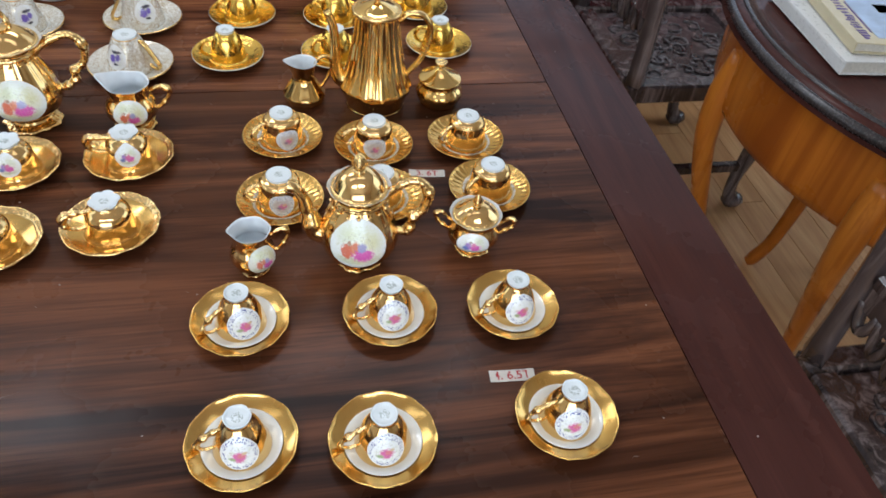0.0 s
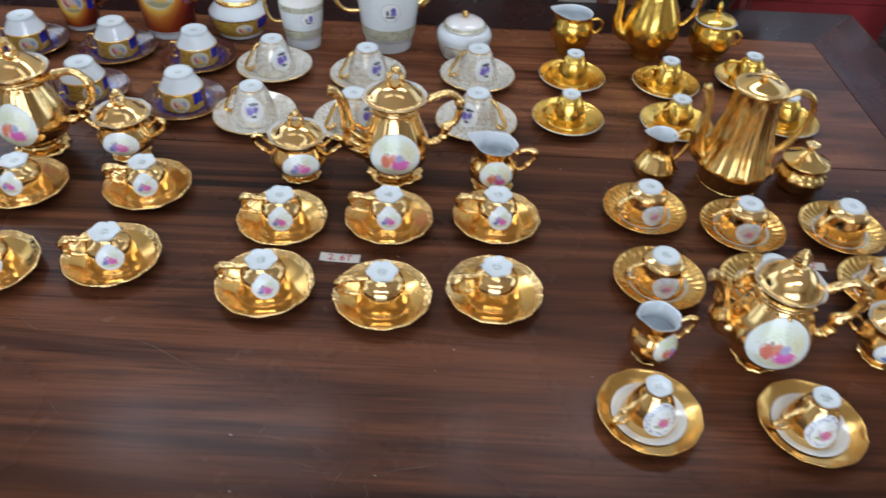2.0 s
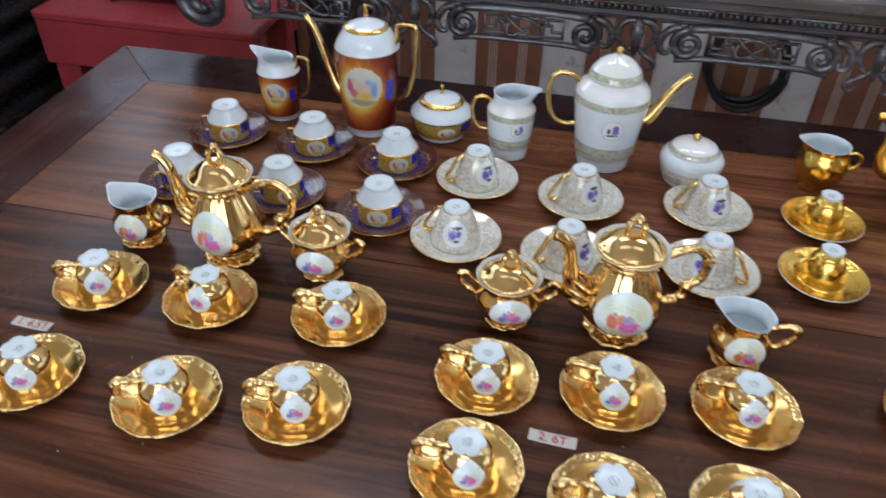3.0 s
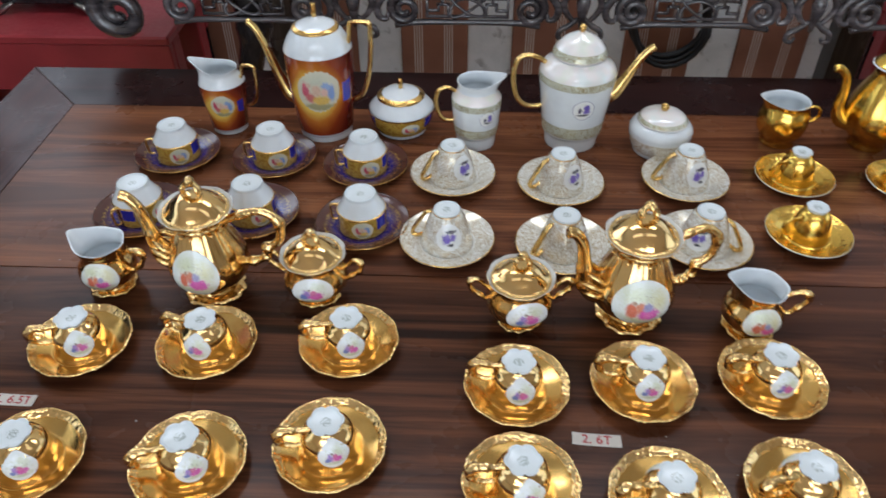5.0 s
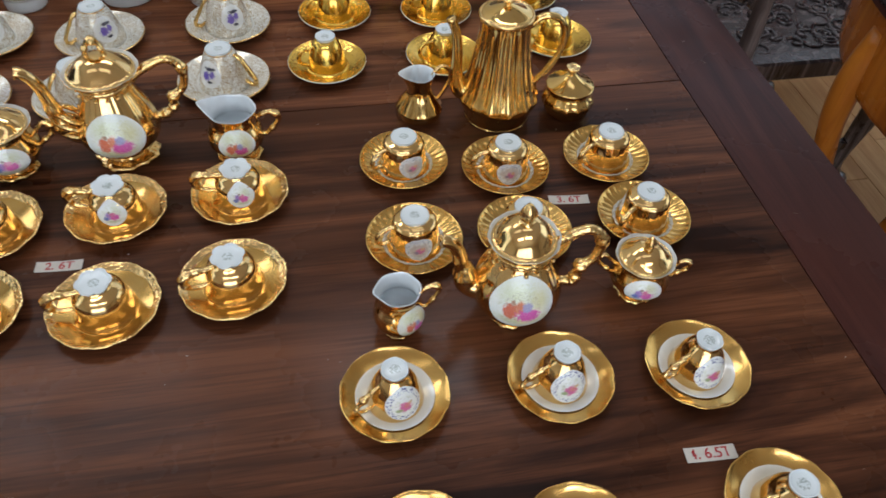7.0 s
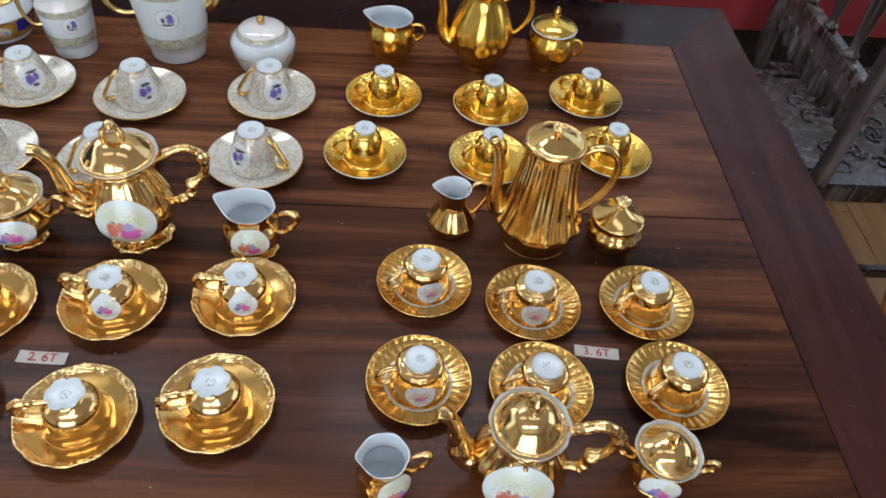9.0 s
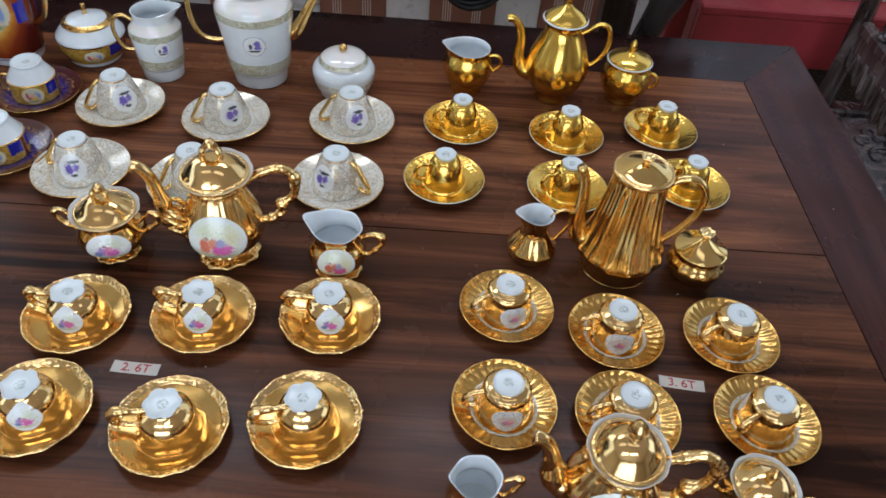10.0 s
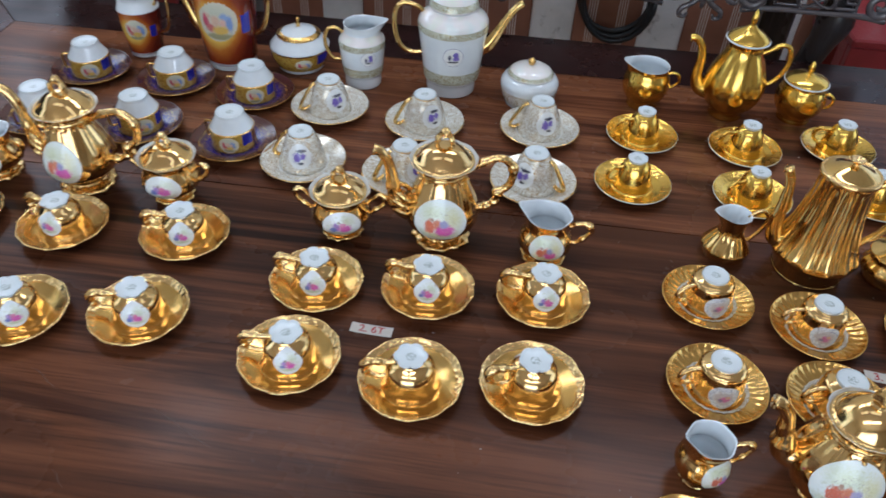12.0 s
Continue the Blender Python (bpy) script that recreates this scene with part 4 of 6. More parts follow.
def pointed_knob(z, s=1.0):
    prof = [(0.0075 * s, z), (0.0050 * s, z + 0.003 * s), (0.0078 * s, z + 0.008 * s), (0.0070 * s, z + 0.013 * s), (0.0032 * s, z + 0.020 * s), (0, z + 0.023 * s)]
    return lathe(prof, 20, 3, lambda a, rr, zz: 1 + 0.12 * math.cos(a * 4))


def flower_knob(z, s=1.0):
    """A small open flower on a short stem."""
    return lathe([(0.0045 * s, z - 0.001), (0.0035 * s, z + 0.003 * s), (0.0062 * s, z + 0.006 * s), (0.0085 * s, z + 0.0085 * s), (0.0078 * s, z + 0.0105 * s), (0.0040 * s, z + 0.0095 * s), (0, z + 0.0110 * s)], 30, 3,
                 lambda a, rr, zz: 1 + 0.22 * (abs(math.cos(a * 2.5)) - 0.5) * min(1, rr / (0.006 * s)))


def curl_feet(r, s=1.0):
    """A flared skirt with four lobed toes."""
    wv = lambda a, rr, z: 1 + (0.11 * (abs(math.cos(2 * a + 0.8)) ** 0.7 - 0.5) + 0.035 * math.cos(12 * a)) * min(1, rr / r)
    return [lathe([(r * 0.62, 0.017 * s), (r * 0.78, 0.011 * s), (r * 0.96, 0.0075 * s), (r * 1.12, 0.0062), (r * 1.20, 0.0030), (r * 1.12, 0.0), (r * 0.85, 0.001), (r * 0.6, 0.006 * s)], 80, 2, wv)]


def scroll_handle(top, bottom, reach, s=1.0):
    """An S-scrolled handle in the xz plane, on the +x side."""
    (x0, z0), (x1, z1) = top, bottom
    dz = z0 - z1
    return knotted([(x0 - 0.006, 0, z0 - 0.004, 0.0032 * s), (x0 + 0.010, 0, z0 + 0.010, 0.0038 * s), (reach * 0.80, 0, z0 + 0.022, 0.0040 * s), (reach, 0, z0 + 0.006, 0.0044 * s), (reach * 0.97, 0, z0 - dz * 0.35, 0.0040 * s),
                    (reach * 0.80, 0, z0 - dz * 0.58, 0.0040 * s), (reach * 0.78, 0, z1 + dz * 0.20, 0.0036 * s), (x1 + 0.010, 0, z1 + 0.003, 0.0040 * s), (x1 - 0.006, 0, z1 + 0.004, 0.0034 * s)],
                   [(reach * 0.55, z0 + 0.020, 0.0018 * s, 0.006), (reach, z0 + 0.005, 0.0016 * s, 0.006), (reach * 0.80, z0 - dz * 0.55, 0.0026 * s, 0.005), (reach * 0.80, z1 + dz * 0.16, 0.0022 * s, 0.005), (x1 + 0.012, z1 + 0.002, 0.0020 * s, 0.005)], 9, 8)


TEA = [(0, 0.010), (0.026, 0.010), (0.033, 0.012), (0.031, 0.016), (0.033, 0.020), (0.0465, 0.031), (0.0525, 0.045), (0.0505, 0.062), (0.0440, 0.081), (0.0360, 0.099), (0.0305, 0.112), (0.0295, 0.120), (0.0325, 0.125), (0.0385, 0.128)]


def flared_rim(pot, top, R, lobes=10):
    """A scalloped collar that flares round the lid: gold outside, white inside."""
    k = R / 0.046
    sc = lambda a, rr, z: 1 + 0.030 * abs(math.cos(a * lobes / 2)) * min(1, max(0, (rr - 0.030 * k) / (0.016 * k)))
    part("rim", lathe([(0.0300 * k, top - 0.007), (0.0340 * k, top - 0.003), (0.0405 * k, top + 0.0025), (0.0446 * k, top + 0.0060), (0.0456 * k, top + 0.0080), (0.0450 * k, top + 0.0086)], 80, 2, sc), GOLD, pot, "flared gold collar with scalloped edge")
    part("lip", lathe([(0.0451 * k, top + 0.0086), (0.0443 * k, top + 0.0084), (0.0436 * k, top + 0.0064), (0.0400 * k, top + 0.0026), (0.0330 * k, top - 0.0015)], 80, 2, sc), WHITE, pot, "white porcelain inside the collar")


def domed_lid(pot, top, r, h):
    lid = part("lid", lid_geo([(r * 0.96, top + 0.0028), (r * 1.0, top + 0.0042), (r * 0.99, top + 0.0062), (r * 0.90, top + 0.0086), (r * 0.78, top + h * 0.48), (r * 0.58, top + h * 0.74), (r * 0.34, top + h * 0.92), (0.0, top + h)], 60), GOLD, pot)
    part("lid_ring", lathe([(r * 0.99, top + 0.0056), (r * 0.985, top + 0.0072), (r * 0.93, top + 0.0086), (r * 0.90, top + 0.0080)], 48, 2), GOLD_EMBOSS, lid)
    return lid


def gold_teapot(m, label, body=TEA, medal=-84, med=(0.0390, 0.0335, 0.062), k=10, foot=0.034, peak=False, R=0.046, lid_h=0.0290, reach=0.095, tip=1.0, rise=1.0):
    pot = thing("teapot", m, label, "teapot", "gold teapots")
    fl = lambda a, rr, z: 1 + 0.022 * (math.cos(a * 2 * k) - 1) * min(1, max(0, (z - 0.058) / 0.03)) * (z < 0.121)
    part("body", lathe(body, 60, 3, fl), GOLD, pot)
    for g in curl_feet(foot, foot / 0.034):
        part("foot", g, GOLD_EMBOSS, pot)
    top = body[-1][1]
    flared_rim(pot, top, R)
    lid = domed_lid(pot, top, 0.0420 * R / 0.046, lid_h)
    part("knob", pointed_knob(top + lid_h - 0.002, 1.15) if peak else knob_loop(top + lid_h - 0.001, 1.2), GOLD_EMBOSS, lid)
    part("collar", lathe([(0.0312, top - 0.013), (0.0340, top - 0.010), (0.0322, top - 0.0065), (0.0335, top - 0.0045), (0.0310, top - 0.003)], 48, 2, lambda a, rr, z: 1 + 0.02 * math.cos(a * 16)), GOLD_EMBOSS, pot)
    sp = knotted([(-0.040, 0, 0.046, 0.0170), (-0.056, 0, 0.054, 0.0145), (-0.066 * tip, 0, 0.076, 0.0110), (-0.0700 * tip, 0, 0.104 * rise, 0.0086), (-0.0750 * tip, 0, 0.130 * rise, 0.0076), (-0.0850 * tip, 0, 0.146 * rise, 0.0072), (-0.0940 * tip, 0, 0.1495 * rise, 0.0080)],
                 [(-0.062, 0.066, 0.0024, 0.006), (-0.069, 0.092, 0.0016, 0.005)], 12, 6)
    part("spout", sp, GOLD, pot)
    bead = ball((0, 0, 0), 0.0028, 7, (1, 1, 0.8))
    bead_me = mesh("bead", bead.v, bead.f, GOLD_EMBOSS, bead.uv)
    for a in np.linspace(0, TAU, 17)[:-1]:
        ob = new("bead", bead_me)
        ob.parent = pot
        ob.matrix_basis = pose(0.0345 * math.cos(a), 0.0345 * math.sin(a), top - 0.0165)
    leaf = Geo()
    for sy in (-1, 1) if tip == 1.0 else ():
        for x0, z0, x1, z1, w in ((-0.044, 0.070, -0.066, 0.086, 0.0040), (-0.046, 0.060, -0.072, 0.072, 0.0042), (-0.048, 0.050, -0.070, 0.056, 0.0040)):
            q = tube([(x0, sy * 0.015, z0, w), ((x0 + x1) / 2, sy * 0.0145, (z0 + z1) / 2 + 0.003, w), (x1, sy * 0.008, z1, w * 0.4)], 7, 3)
            leaf.add(q.v, q.f)
    if leaf.v:
        part("spout_leaf", leaf, GOLD_EMBOSS, pot, "moulded leaves at the spout")
    part("handle", scroll_handle((0.034, 0.114), (0.050, 0.050), reach, 1.4), GOLD_EMBOSS, pot, "gold S-scrolled handle with leaf knots")
    part("medallion", medallion(body, medal, med[2], med[0], med[1], 0.0016), PAINT_A, pot, "white oval painted in pink, red and green")
    return pot


def gold_sugar(m, label, med_w=0.0275, medal=-78, peak=False):
    b = thing("sugar_bowl", m, label, "sugar bowl", "gold sugar bowls")
    body = [(0, 0.007), (0.020, 0.007), (0.0245, 0.009), (0.0235, 0.013), (0.035, 0.021), (0.0415, 0.031), (0.0400, 0.042), (0.0350, 0.054), (0.0325, 0.062), (0.0360, 0.067)]
    part("body", lathe(body, 56, 3, flutes(10, 0.05, 0.050, 0.064)), GOLD, b)
    for g in curl_feet(0.024, 0.8):
        part("foot", g, GOLD_EMBOSS, b)
    flared_rim(b, 0.0660, 0.0410)
    lid = domed_lid(b, 0.0660, 0.0368, 0.0250)
    part("knob", pointed_knob(0.0890, 1.0) if peak else knob_loop(0.0895, 1.05), GOLD_EMBOSS, lid)
    for sx in (1, -1):
        g = knotted([(0.036, 0, 0.052, 0.0028), (0.045, 0, 0.062, 0.0028), (0.055, 0, 0.070, 0.0030), (0.0625, 0, 0.064, 0.0030), (0.059, 0, 0.052, 0.0028), (0.050, 0, 0.044, 0.0030), (0.0415, 0, 0.036, 0.0026)], [(0.0610, 0.066, 0.0016, 0.004), (0.050, 0.043, 0.0014, 0.004), (0.058, 0.052, 0.0012, 0.003)], 8, 6)
        if sx < 0:
            g.v = [(-x, y, z) for x, y, z in g.v]
        part("handle", g, GOLD_EMBOSS, b)
    part("medallion", medallion(body, medal, 0.0400, med_w, 0.0195, 0.0012), PAINT_B, b, "white oval painted in pink and blue")
    return b


def pour_lip(top, spread, rise, lip_r, side=-1):
    """Pulls the mouth of a jug out to one side into a beak."""
    def f(x, y, z):
        k = min(1, max(0, (z - (top - spread)) / spread))
        r = math.hypot(x, y) + 1e-9
        c = max(0.0, side * x / r)
        beak = c ** 3 * k * k
        return x + side * lip_r * beak, y * (1 - 0.25 * beak), z + rise * beak - 0.10 * rise * k * (1 - c)
    return f


def creamer(m, label, body, mat, lip, handle, inner_mat=None, medal=None, extras=(), group="cream jugs", wv=None):
    b = thing("cream_jug", m, label, "jug", group)
    H = body[-1][1]
    bend = pour_lip(H, *lip)
    part("body", lathe(body, 56, 3, wv, bend), mat, b)
    tail = [(r - 0.0018, z) for r, z in body if r > 0.012 and z > 0.2 * H]
    inner = [(0, 0.2 * H)] + [(tail[0][0] * 0.8, 0.2 * H)] + tail[:-1] + [(body[-1][0] - 0.0016, H + 0.0003), (body[-1][0] + 0.0002, H + 0.0009)]
    part("interior", lathe(inner, 56, 3, wv, bend), inner_mat or WHITE, b, "white porcelain inside")
    part("handle", handle[0], handle[1], b)
    if medal:
        part("medallion", medallion(body, *medal[:4], 0.0012), medal[4], b, "white painted oval")
    for name, g, mt in extras:
        part(name, g, mt, b)
    return b


def gold_creamer(m, label, medal=-85, lip=(0.026, 0.011, 0.014), foot=0.024, med=(0.0200, 0.0155)):
    body = [(0, 0.006), (0.018, 0.006), (0.0235, 0.008), (0.022, 0.012), (0.031, 0.020), (0.0350, 0.030), (0.0330, 0.042), (0.0275, 0.052), (0.0262, 0.060), (0.0285, 0.069), (0.0295, 0.074)]
    g = knotted([(0.028, 0, 0.060, 0.0028), (0.039, 0, 0.067, 0.0032), (0.050, 0, 0.068, 0.0036), (0.056, 0, 0.060, 0.0034), (0.052, 0, 0.050, 0.0030), (0.045, 0, 0.040, 0.0030), (0.037, 0, 0.033, 0.0030), (0.030, 0, 0.036, 0.0024)], [(0.053, 0.066, 0.0018, 0.005), (0.047, 0.043, 0.0016, 0.004)])
    feet = [("foot", q, GOLD_EMBOSS) for q in curl_feet(foot, 0.7)]
    c = creamer(m, label, body, GOLD, lip, (g, GOLD_EMBOSS), WHITE, (medal, 0.0395, *med, PAINT_A), feet, "gold cream jugs",
                lambda a, rr, z: 1 + 0.05 * math.cos(a * 6) * 0.5 * min(1, max(0, (z - 0.055) / 0.018)))
    return c


gold_teapot(pose(-0.928, 1.105, TZ, 0, 0, -3), "ornate gold teapot with painted oval, scrolled handle and lid", TEA, -92, (0.0330, 0.0335, 0.064), reach=0.104)
gold_teapot(pose(-0.376, 1.074, TZ, 0, 0, 10), "ornate gold teapot with wide painted oval and flared scalloped collar", TEA, -96)
su1 = gold_sugar(pose(-0.786, 1.096, TZ, 0, 0, -8), "gold two-handled sugar bowl with painted oval and lid")
su2 = gold_sugar(pose(-0.519, 1.061, TZ, 0, 0, 2), "gold two-handled sugar bowl with lid beside the teapot")
cr1 = gold_creamer(pose(-1.070, 1.106, TZ, 0, 0, -10), "gold helmet-shaped cream jug with white inside and painted oval", -76, (0.026, 0.010, 0.009), 0.024, (0.0245, 0.0215))
cr2 = gold_creamer(pose(-0.227, 1.054, TZ, 0, 0, -6), "gold cream jug with white inside beside the teapot", -80, (0.026, 0.010, 0.009), 0.024, (0.0235, 0.0215))
for jug in (cr1, cr2):
    jug.scale = (1.08, 1.08, 1.02)
for bowl in (su1, su2):
    bowl.scale = (1.03, 1.03, 1.0)

# the rounder service in the middle of the table
ROUND = [(0, 0.008), (0.022, 0.008), (0.027, 0.010), (0.029, 0.014), (0.043, 0.026), (0.0500, 0.043), (0.0480, 0.062), (0.0420, 0.080), (0.0335, 0.097), (0.0305, 0.103), (0.0290, 0.108), (0.0310, 0.114), (0.0345, 0.118)]
gold_teapot(pose(0.083, 0.731, TZ, 0, 0, -7), "round gold teapot with large painted oval and white-lined collar", ROUND, -91, (0.0375, 0.0350, 0.066), 8, 0.025, True, 0.0385, 0.0330, 0.084, 0.92, 0.82)
su3 = gold_sugar(pose(0.237, 0.738, TZ, 0, 0, -14), "small gold sugar bowl with pointed lid and painted oval", 0.027, -90, True)
su3.scale = (0.84, 0.84, 0.84)
cr3 = gold_creamer(pose(-0.051, 0.725, TZ, 0, 0, 6), "small gold cream jug with painted oval", -64, (0.022, 0.003, 0.004), 0.019, (0.0255, 0.0210))
cr3.scale = (0.82, 0.82, 0.94)

# fluted service
FL = [(0, 0.002), (0.044, 0.002), (0.047, 0.004), (0.053, 0.022), (0.0585, 0.034), (0.0540, 0.046), (0.0460, 0.070), (0.0400, 0.100), (0.0355, 0.132), (0.0340, 0.154)]
coffee = thing("coffee_pot", pose(0.148, 1.093, TZ, 0, 0, -4), "tall fluted gold coffee pot with flared base", "coffee pot")
coffee.scale = (1.0, 1.0, 1.05)
part("body", lathe(FL, 96, 3, flutes(13, 0.060, 0.026, 0.150)), GOLD_PALE, coffee)
part("rim", lathe([(0.0325, 0.150), (0.0368, 0.1525), (0.0385, 0.1555), (0.0380, 0.1590), (0.0355, 0.1605), (0.0335, 0.1585)], 64, 2), GOLD, coffee)
lid = part("lid", lathe([(0.0345, 0.157), (0.0340, 0.160), (0.0300, 0.1605), (0.0180, 0.166), (0.0070, 0.170), (0, 0.171)], 64, 2, lambda a, r, z: 1 + 0.004 * math.cos(a * 14)), GOLD_PALE, coffee)
part("knob", flower_knob(0.169), GOLD_EMBOSS, lid, "flower-shaped knob")
part("spout", tube([(-0.042, 0, 0.040, 0.0150), (-0.058, 0, 0.046, 0.0130), (-0.064, 0, 0.070, 0.0095), (-0.064, 0, 0.100, 0.0078), (-0.067, 0, 0.132, 0.0066), (-0.076, 0, 0.154, 0.0062)], 12, 5), GOLD_PALE, coffee)
part("handle", tube([(0.034, 0, 0.140, 0.0040), (0.050, 0, 0.153, 0.0044), (0.072, 0, 0.150, 0.0046), (0.084, 0, 0.130, 0.0046), (0.082, 0, 0.102, 0.0044), (0.068, 0, 0.074, 0.0042), (0.052, 0, 0.054, 0.0040), (0.050, 0, 0.042, 0.0036)], 10, 5, True, 1.4), GOLD_PALE, coffee)
HOUR = [(0, 0.002), (0.028, 0.002), (0.032, 0.005), (0.0345, 0.014), (0.0320, 0.020), (0.0230, 0.034), (0.0180, 0.044), (0.0178, 0.053), (0.0200, 0.064), (0.0218, 0.071)]
hh = tube([(0.019, 0, 0.066, 0.0024), (0.030, 0, 0.078, 0.0028), (0.042, 0, 0.074, 0.0030), (0.046, 0, 0.060, 0.0028), (0.040, 0, 0.042, 0.0028), (0.030, 0, 0.026, 0.0026), (0.027, 0, 0.022, 0.0022)], 9, 4)
creamer(pose(0.033, 1.106, TZ, 0, 0, 6), "gold waisted cream jug with fluted base and white inside", HOUR, GOLD_PALE, (0.026, 0.004, 0.009), (hh, GOLD), WHITE, None, (), "gold cream jugs", flutes(13, 0.06, 0.010, 0.05))
sq = thing("sugar_bowl", pose(0.254, 1.086, TZ), "squat fluted gold sugar bowl with conical lid", "sugar bowl", "gold sugar bowls")
part("body", lathe([(0, 0.002), (0.028, 0.002), (0.032, 0.006), (0.0385, 0.020), (0.0375, 0.028), (0.0320, 0.036), (0.0310, 0.042), (0.0325, 0.046)], 80, 3, flutes(13, 0.06, 0.010, 0.044)), GOLD_PALE, sq)
lid = part("lid", lathe([(0.0350, 0.046), (0.0352, 0.0485), (0.0310, 0.0505), (0.0190, 0.0565), (0.0085, 0.064), (0.0045, 0.067), (0, 0.067)], 64, 2, lambda a, r, z: 1 + 0.006 * math.cos(a * 14) * (z > 0.049)), GOLD_PALE, sq)
part("knob", flower_knob(0.066, 1.15), GOLD_EMBOSS, lid, "flower-shaped knob")

# small gold service at the back
PEAR = [(0, 0.003), (0.026, 0.003), (0.030, 0.001), (0.0305, 0.006), (0.0320, 0.014), (0.0455, 0.030), (0.0535, 0.050), (0.0515, 0.074), (0.0415, 0.100), (0.0320, 0.120), (0.0290, 0.132), (0.0335, 0.141)]
gp = thing("coffee_pot", pose(0.093, 1.501, TZ, 0, 0, -4), "gold pear-shaped coffee pot with scrolled handle", "coffee pot")
gp.scale = (1.0, 1.0, 1.03)
part("body", lathe(PEAR, 64, 3, flutes(8, 0.05, 0.030, 0.120)), GOLD_YELLOW, gp)
part("rim", lathe([(0.0300, 0.138), (0.0365, 0.1415), (0.0375, 0.1435), (0.034, 0.1445)], 56, 2), WHITE, gp, "white lip under the lid")
lid = part("lid", lathe([(0.0352, 0.1437), (0.0350, 0.146), (0.0250, 0.154), (0.0110, 0.162), (0.0040, 0.168), (0, 0.168)], 56), GOLD_YELLOW, gp)
part("knob", lathe([(0, 0.166), (0.0042, 0.167), (0.0046, 0.172), (0.0062, 0.178), (0.0045, 0.186), (0.0015, 0.192), (0, 0.193)], 16), GOLD_YELLOW, lid, "bud-shaped knob")
part("spout", tube([(-0.038, 0, 0.040, 0.0150), (-0.057, 0, 0.046, 0.0135), (-0.067, 0, 0.066, 0.0098), (-0.067, 0, 0.096, 0.0078), (-0.072, 0, 0.120, 0.0068), (-0.084, 0, 0.133, 0.0064), (-0.094, 0, 0.133, 0.0068)], 12, 5), GOLD_YELLOW, gp)
part("handle", tube([(0.027, 0, 0.118, 0.0034), (0.040, 0, 0.126, 0.0038), (0.056, 0, 0.138, 0.0040), (0.072, 0, 0.134, 0.0042), (0.078, 0, 0.112, 0.0042), (0.073, 0, 0.088, 0.0040), (0.060, 0, 0.070, 0.0040), (0.043, 0, 0.060, 0.0036)], 10, 5), GOLD_YELLOW, gp)
URN = [(0, 0.003), (0.024, 0.003), (0.028, 0.001), (0.0285, 0.006), (0.0290, 0.012), (0.0380, 0.026), (0.0418, 0.043), (0.0400, 0.059), (0.0350, 0.071), (0.0350, 0.080)]
gh = tube([(0.031, 0, 0.064, 0.0024), (0.042, 0, 0.070, 0.0028), (0.053, 0, 0.066, 0.0030), (0.056, 0, 0.054, 0.0028), (0.048, 0, 0.044, 0.0026), (0.037, 0, 0.038, 0.0024)], 9, 4)
creamer(pose(-0.058, 1.505, TZ, 0, 0, -4), "gold round cream jug with white inside at the back", URN, GOLD_YELLOW, (0.020, 0.005, 0.012), (gh, GOLD_YELLOW), WHITE, None, (), "gold cream jugs", flutes(8, 0.04, 0.02, 0.06))
gs = thing("sugar_bowl", pose(0.217, 1.509, TZ, 0, 0, -20), "gold round sugar bowl with bud knob", "sugar bowl", "gold sugar bowls")
gs.scale = (1.0, 1.0, 1.05)
part("body", lathe([(r * 1.04, z * 0.92) for r, z in URN], 56, 3, flutes(8, 0.04, 0.02, 0.06)), GOLD_YELLOW, gs)
part("rim", lathe([(0.0330, 0.0690), (0.0385, 0.0710), (0.0390, 0.0730), (0.035, 0.0735)], 56, 2), WHITE, gs, "white lip under the lid")
lid = part("lid", lathe([(0.0372, 0.0730), (0.0366, 0.0755), (0.0260, 0.0810), (0.0110, 0.0850), (0.0040, 0.088), (0, 0.088)], 48), GOLD_YELLOW, gs)
part("knob", lathe([(0, 0.086), (0.0042, 0.087), (0.0046, 0.091), (0.0062, 0.096), (0.0045, 0.103), (0.0015, 0.108), (0, 0.1085)], 16), GOLD_YELLOW, lid, "bud-shaped knob")
part("handle", tube([(0.034, 0, 0.052, 0.0024), (0.043, 0, 0.058, 0.0028), (0.052, 0, 0.052, 0.0028), (0.052, 0, 0.040, 0.0028), (0.044, 0, 0.032, 0.0026), (0.037, 0, 0.034, 0.0024)], 9, 4), GOLD_YELLOW, gs)

# ---- white service with violet emblems ----
WP = [(0, 0.003), (0.038, 0.003), (0.0435, 0.001), (0.0450, 0.006), (0.0470, 0.024), (0.0510, 0.029), (0.0535, 0.055), (0.0600, 0.104), (0.0625, 0.122), (0.0625, 0.132), (0.0585, 0.143), (0.0490, 0.152), (0.0430, 0.156), (0.0425, 0.160)]
wp = thing("coffee_pot", pose(-0.414, 1.498, TZ, 0, 0, 4), "tall white coffee pot with pearl shoulder, gold spout and violet emblem", "coffee pot")
part("body", lathe(WP, 64, 3), WHITE, wp)


def band(profile, z0, z1, lift=0.0006, n=64):
    rows = [(radius_at(profile, z0 + (z1 - z0) * i / 5) + lift, z0 + (z1 - z0) * i / 5) for i in range(6)]
    return lathe(rows, n, 1)


